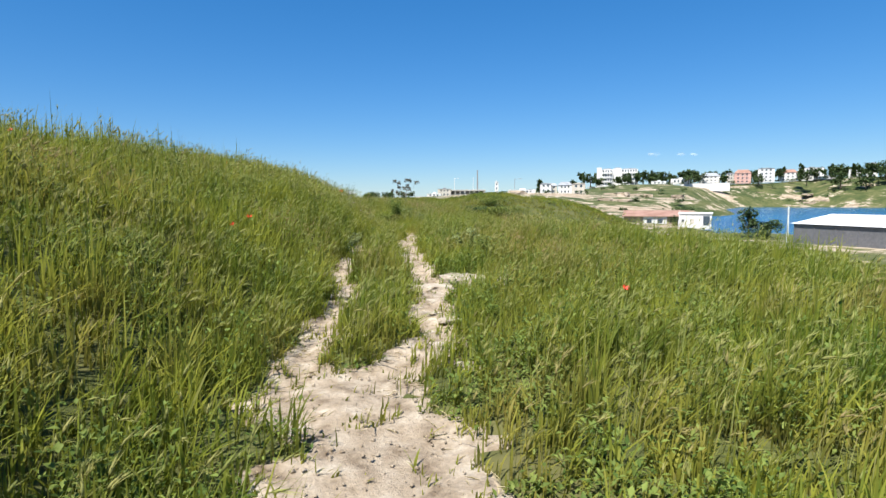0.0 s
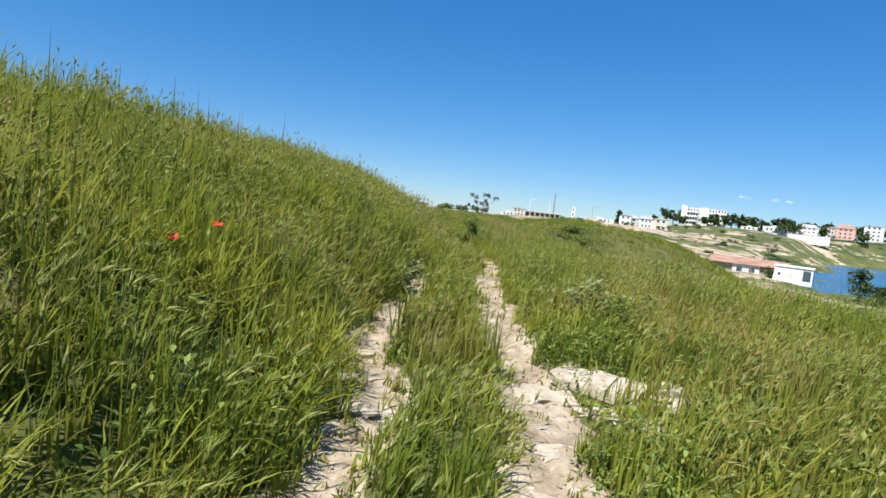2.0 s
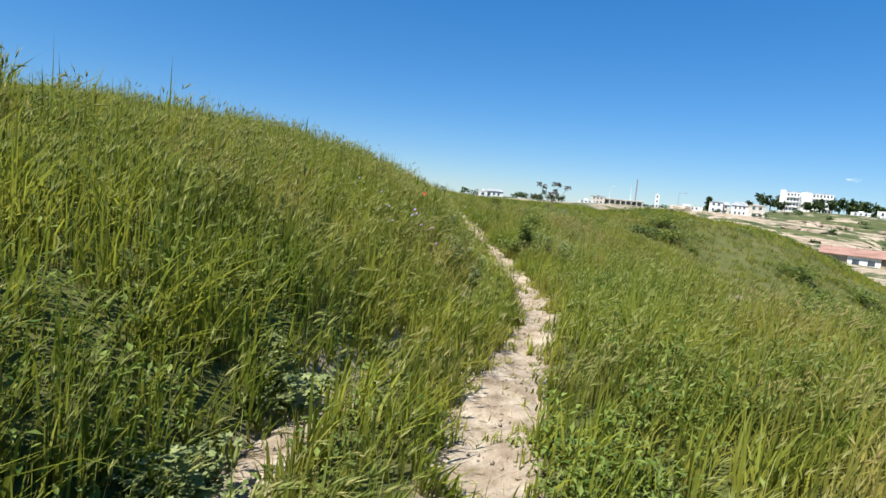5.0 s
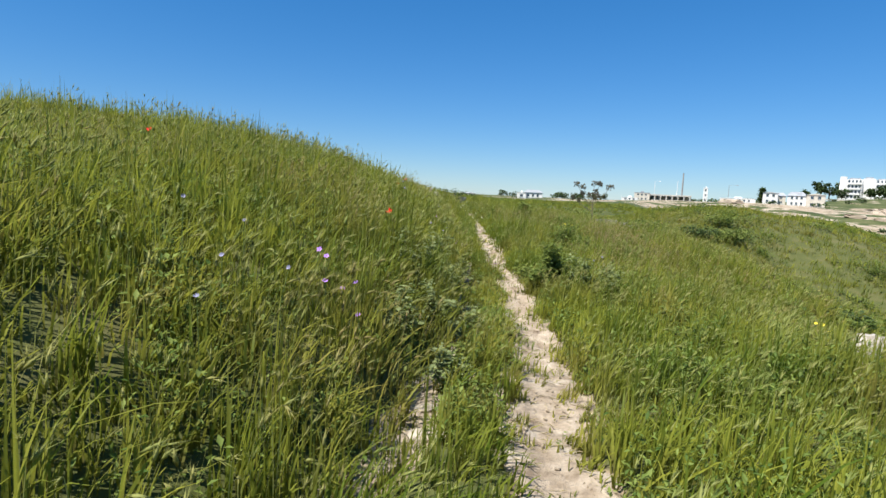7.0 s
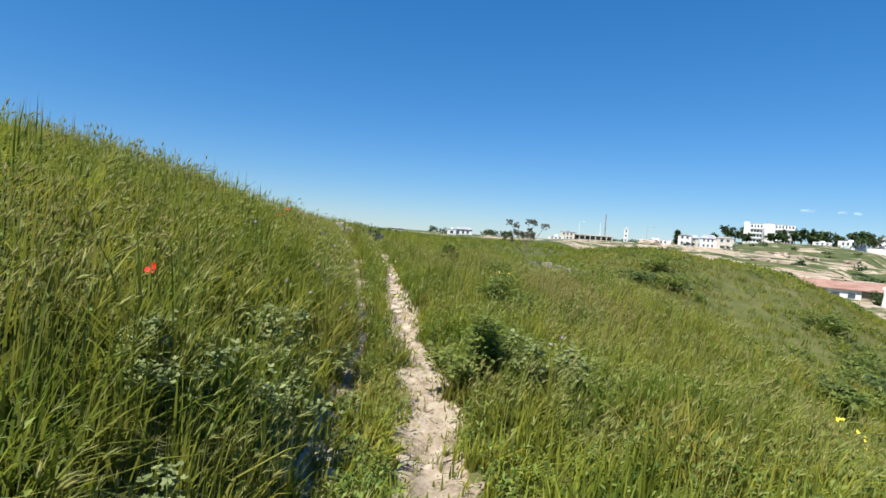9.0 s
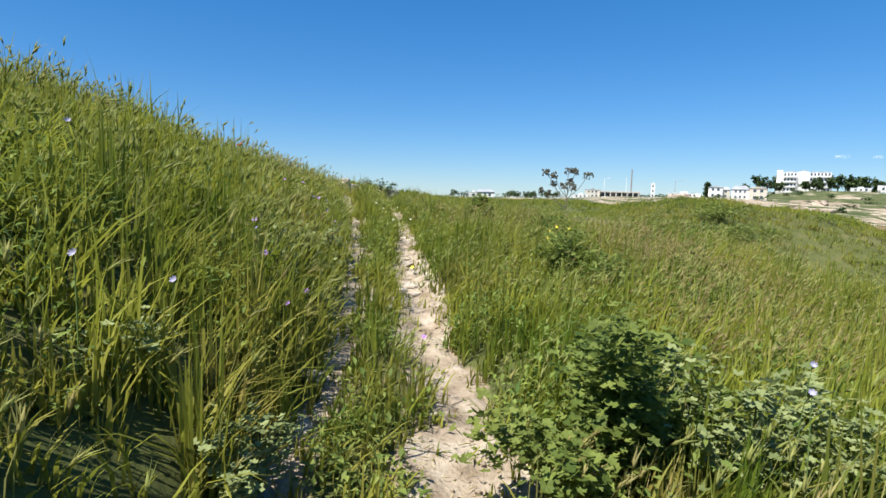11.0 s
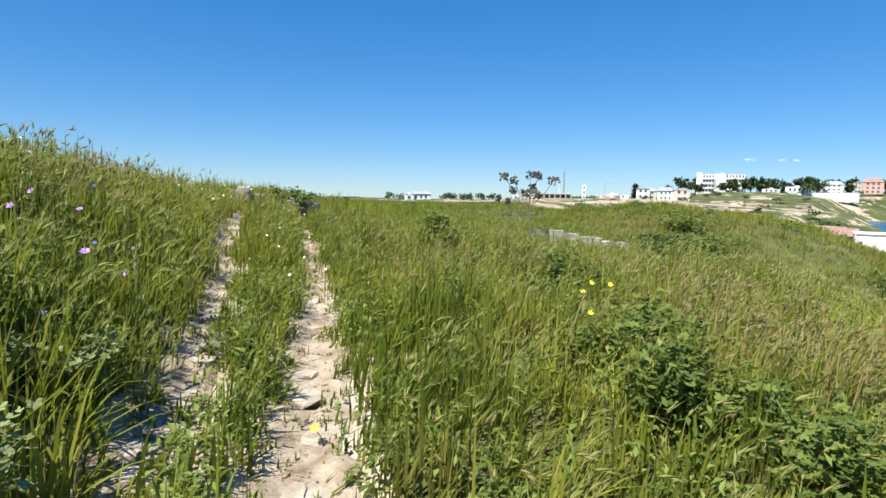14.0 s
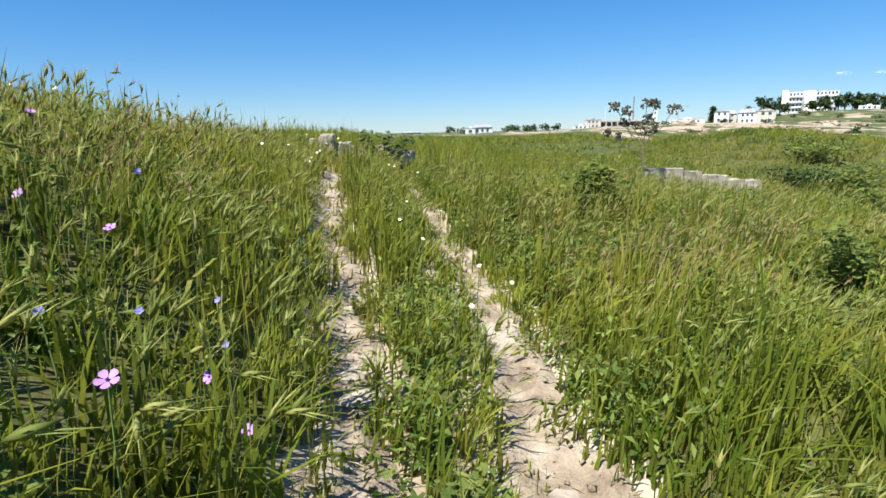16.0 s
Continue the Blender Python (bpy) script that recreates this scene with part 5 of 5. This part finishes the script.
def red_roof():
    e = thing("boat_house", (81.5, 112.5, -5.4), "long low white boat house with a faded red roof", "building", turn=-37)
    bm = bmesh.new()
    box(bm, -2.6, 0, 0, 2.6, 6, 2.3)
    part("wall", bm, M_PLASTER, e)
    for x0, x1 in ((-7, -2.62), (2.62, 7)):
        bm = bmesh.new()
        box(bm, x0, 0.3, 0, x1, 6, 2.3)
        part("wall", bm, M_OUTCROP, e, "rough stone wall")
    bm = bmesh.new()
    a = [bm.verts.new(v) for v in ((-7.4, -0.5, 2.2), (7.4, -0.5, 2.2), (7.4, 6.5, 3.4), (-7.4, 6.5, 3.4), (-7.4, -0.5, 2.35), (7.4, -0.5, 2.35), (7.4, 6.5, 3.55), (-7.4, 6.5, 3.55))]
    for f in ((3, 2, 1, 0), (4, 5, 6, 7), (0, 1, 5, 4), (1, 2, 6, 5), (2, 3, 7, 6), (3, 0, 4, 7)):
        bm.faces.new([a[k] for k in f])
    part("roof", bm, M_TILE, e)
    for k in range(2):
        bm = bmesh.new()
        box(bm, -1.8 + k * 2.4, -0.05, 0.7, -0.7 + k * 2.4, 0.08, 1.6)
        part("window", bm, M_GLASS, e)


red_roof()


def tree(name, x, y, h, spread, label, seed, material=None, trunk=0.3, leaf=0.35, count=420, base=None, group="", tall=False):
    g = random.Random(seed)
    e = thing(name, (x, y, (float(land(x, y)) if base is None else base) - 0.1), label, "tree", group)
    bm = bmesh.new()
    th = h * (0.15 if tall else trunk)
    tube(bm, [(0, 0, 0), (0.05, 0, th), (0, 0.05, h * 0.75)], [h * 0.035, h * 0.028, h * 0.008], 7)
    ends = []
    for k in range(6):
        a = g.uniform(0, 6.28)
        end = Vector((math.cos(a) * spread * 0.6, math.sin(a) * spread * 0.6, g.uniform(th, h * 0.85)))
        tube(bm, [(0, 0, th * g.uniform(0.8, 1.6)), end * 0.5 + Vector((0, 0, end.z * 0.4)), end], [h * 0.014, h * 0.009, h * 0.004], 5)
        ends.append(end)
    part("trunk", bm, M_BARK, e)
    lumps = [(Vector((g.gauss(0, 0.42) * spread, g.gauss(0, 0.42) * spread, th + (h - th) * g.uniform(0.08, 0.86))), g.uniform(0.22, 0.42)) for _ in range(13)]
    if tall:
        lumps = [(Vector((g.gauss(0, 0.12) * spread, g.gauss(0, 0.12) * spread, th + (h - th) * k / 12)), 0.42 * (1.05 - k / 13)) for k in range(13)]
    X, Y, Z = [], [], []
    for k in range(count):
        c, r = g.choice(lumps)
        d = Vector((g.gauss(0, 1), g.gauss(0, 1), g.gauss(0, 0.8))).normalized() * r * g.uniform(0.55, 1.05)
        X.append(c.x + d.x * spread), Y.append(c.y + d.y * spread), Z.append(min(c.z + d.z * spread, h * 1.02))
    X, Y, Z = np.array(X), np.array(Y), np.maximum(np.array(Z), th * 0.5)
    n = len(X)
    size = leaf * rng.uniform(0.6, 1.3, n)
    v, t, a, b = leaves(X, Y, Z, size, size * 0.8, rng.normal(0.1, 0.7, n), rng.uniform(0, 6.28, n))
    crown = triangles("crown", v, t, material or M_TREE, {"tone": a, "along": b})
    crown.parent = e
    return e


tree("tree", 73.2, 76.0, 5.4, 2.0, "dark green tree beside the shed by the water", 1, leaf=0.4, count=900, base=-5.8)
tree("tree", 75.8, 74.2, 3.4, 2.2, "lower dark tree beside the shed by the water", 2, leaf=0.4, count=800, base=-5.8)
tree("tree", 71.5, 72.0, 2.0, 2.0, "low dark bush at the foot of the trees", 3, leaf=0.35, count=500, base=-5.7, trunk=0.1)
tree("tree", 81.0, 104.2, 2.6, 2.0, "dark bush between the shore house and the boat house", 4, leaf=0.35, count=500, base=-5.4, trunk=0.1)
g = random.Random(23)
for k in range(64):
    # pines and broad-leaved trees behind and between the houses
    az = [24.8, 28.0, 29.2, 29.8, 30.4][k] if k < 5 else 33.6 + (k - 5) * 0.36 + g.uniform(-0.25, 0.25)
    r = [300, 452, 456, 460, 462][k] if k < 5 else g.choice([478, 496, 502, 508, 516, 524, 535]) if az > 39.5 else g.choice([436, 462, 470, 480])
    x, y = r * math.sin(radians(az)), r * math.cos(radians(az))
    h = 12.5 if 1 < k < 5 else g.uniform(7.5, 11.5) if az > 29 else 6.5
    tree("tree", x, y, h, h * g.uniform(0.34, 0.5), g.choice(["dark green tree among the houses of the far shore", "dark rounded pine on the far hillside"]), 100 + k, leaf=1.5, count=420, group="trees of the far shore", tall=k % 5 == 0)
for k, (az, r, h) in enumerate([(32.5, 420, 6.0), (33.0, 421, 7.5), (33.4, 424, 5.0), (30.6, 430, 7.0), (44.6, 472, 10.0), (48.2, 470, 11.0), (50.6, 466, 12.0), (52.3, 462, 12.0), (53.6, 468, 11.0)]):
    x, y = r * math.sin(radians(az)), r * math.cos(radians(az))
    tree("tree", x, y, h, h * 0.5, "dark green broad-leaved tree in front of the white houses", 900 + k, leaf=1.3, count=420, group="trees of the far shore")
for k, (az, r) in enumerate([(7.2, 212), (8.0, 214), (8.8, 216), (9.6, 214), (10.6, 218), (11.6, 220), (3.2, 230), (2.0, 232)]):
    x, y = r * math.sin(radians(az)), r * math.cos(radians(az))
    tree("tree", x, y, 2.4, 2.2, "low dark tree on the edge of the plain", 150 + k, leaf=0.6, count=240, group="trees of the plain", trunk=0.12)
for k in range(120):
    # scrub on the far slopes
    az, r = g.uniform(19, 56), g.choice([g.uniform(150, 320), g.uniform(330, 440)])
    if az > 39 and r < 446:
        r = g.uniform(448, 500)
    x, y = r * math.sin(radians(az)), r * math.cos(radians(az))
    tree("scrub", x, y, g.uniform(0.7, 1.9), g.uniform(1.5, 4.0), "low dark green scrub on the stony slope", 200 + k, leaf=0.8, count=80, group="scrub of the far slope", trunk=0.08)
for k in range(26):
    # pale rocks of the old quarry and the shore
    az, r = g.uniform(22, 39), g.uniform(170, 330)
    if k > 16:
        az, r = g.uniform(40, 56), g.uniform(438, 462)
    x, y = r * math.sin(radians(az)), r * math.cos(radians(az))
    w = g.uniform(2.0, 6.5)
    stone("rock_outcrop", x, y, w, w * 0.6, g.uniform(0.9, 2.2), 0.1, 400 + k, "pale broken limestone outcrop on the stony shore", "rock", "outcrops of the far shore", turn=g.uniform(0, 180), flat=0.6, material=M_OUTCROP, lumps=0.35)


def cloud(az, far, height, w, seed, label):
    x, y = far * math.sin(radians(az)), far * math.cos(radians(az))
    ob = part("cloud", stone_mesh(seed, w, w * 0.5, w * 0.22, 0.0, 0.5, 4), M_CLOUD, smooth=True)
    ob.matrix_world = pose(x, y, height, 0, 0, -az)
    ob.visible_shadow = False
    return tagged(ob, label, "cloud", "small clouds", "structure")


cloud(35.7, 2400, 172, 26, 71, "tiny thin white cloud over the far shore")
cloud(38.1, 2400, 168, 18, 72, "tiny faint white cloud over the far shore")
cloud(39.2, 2400, 166, 16, 73, "tiny faint white cloud over the far shore")
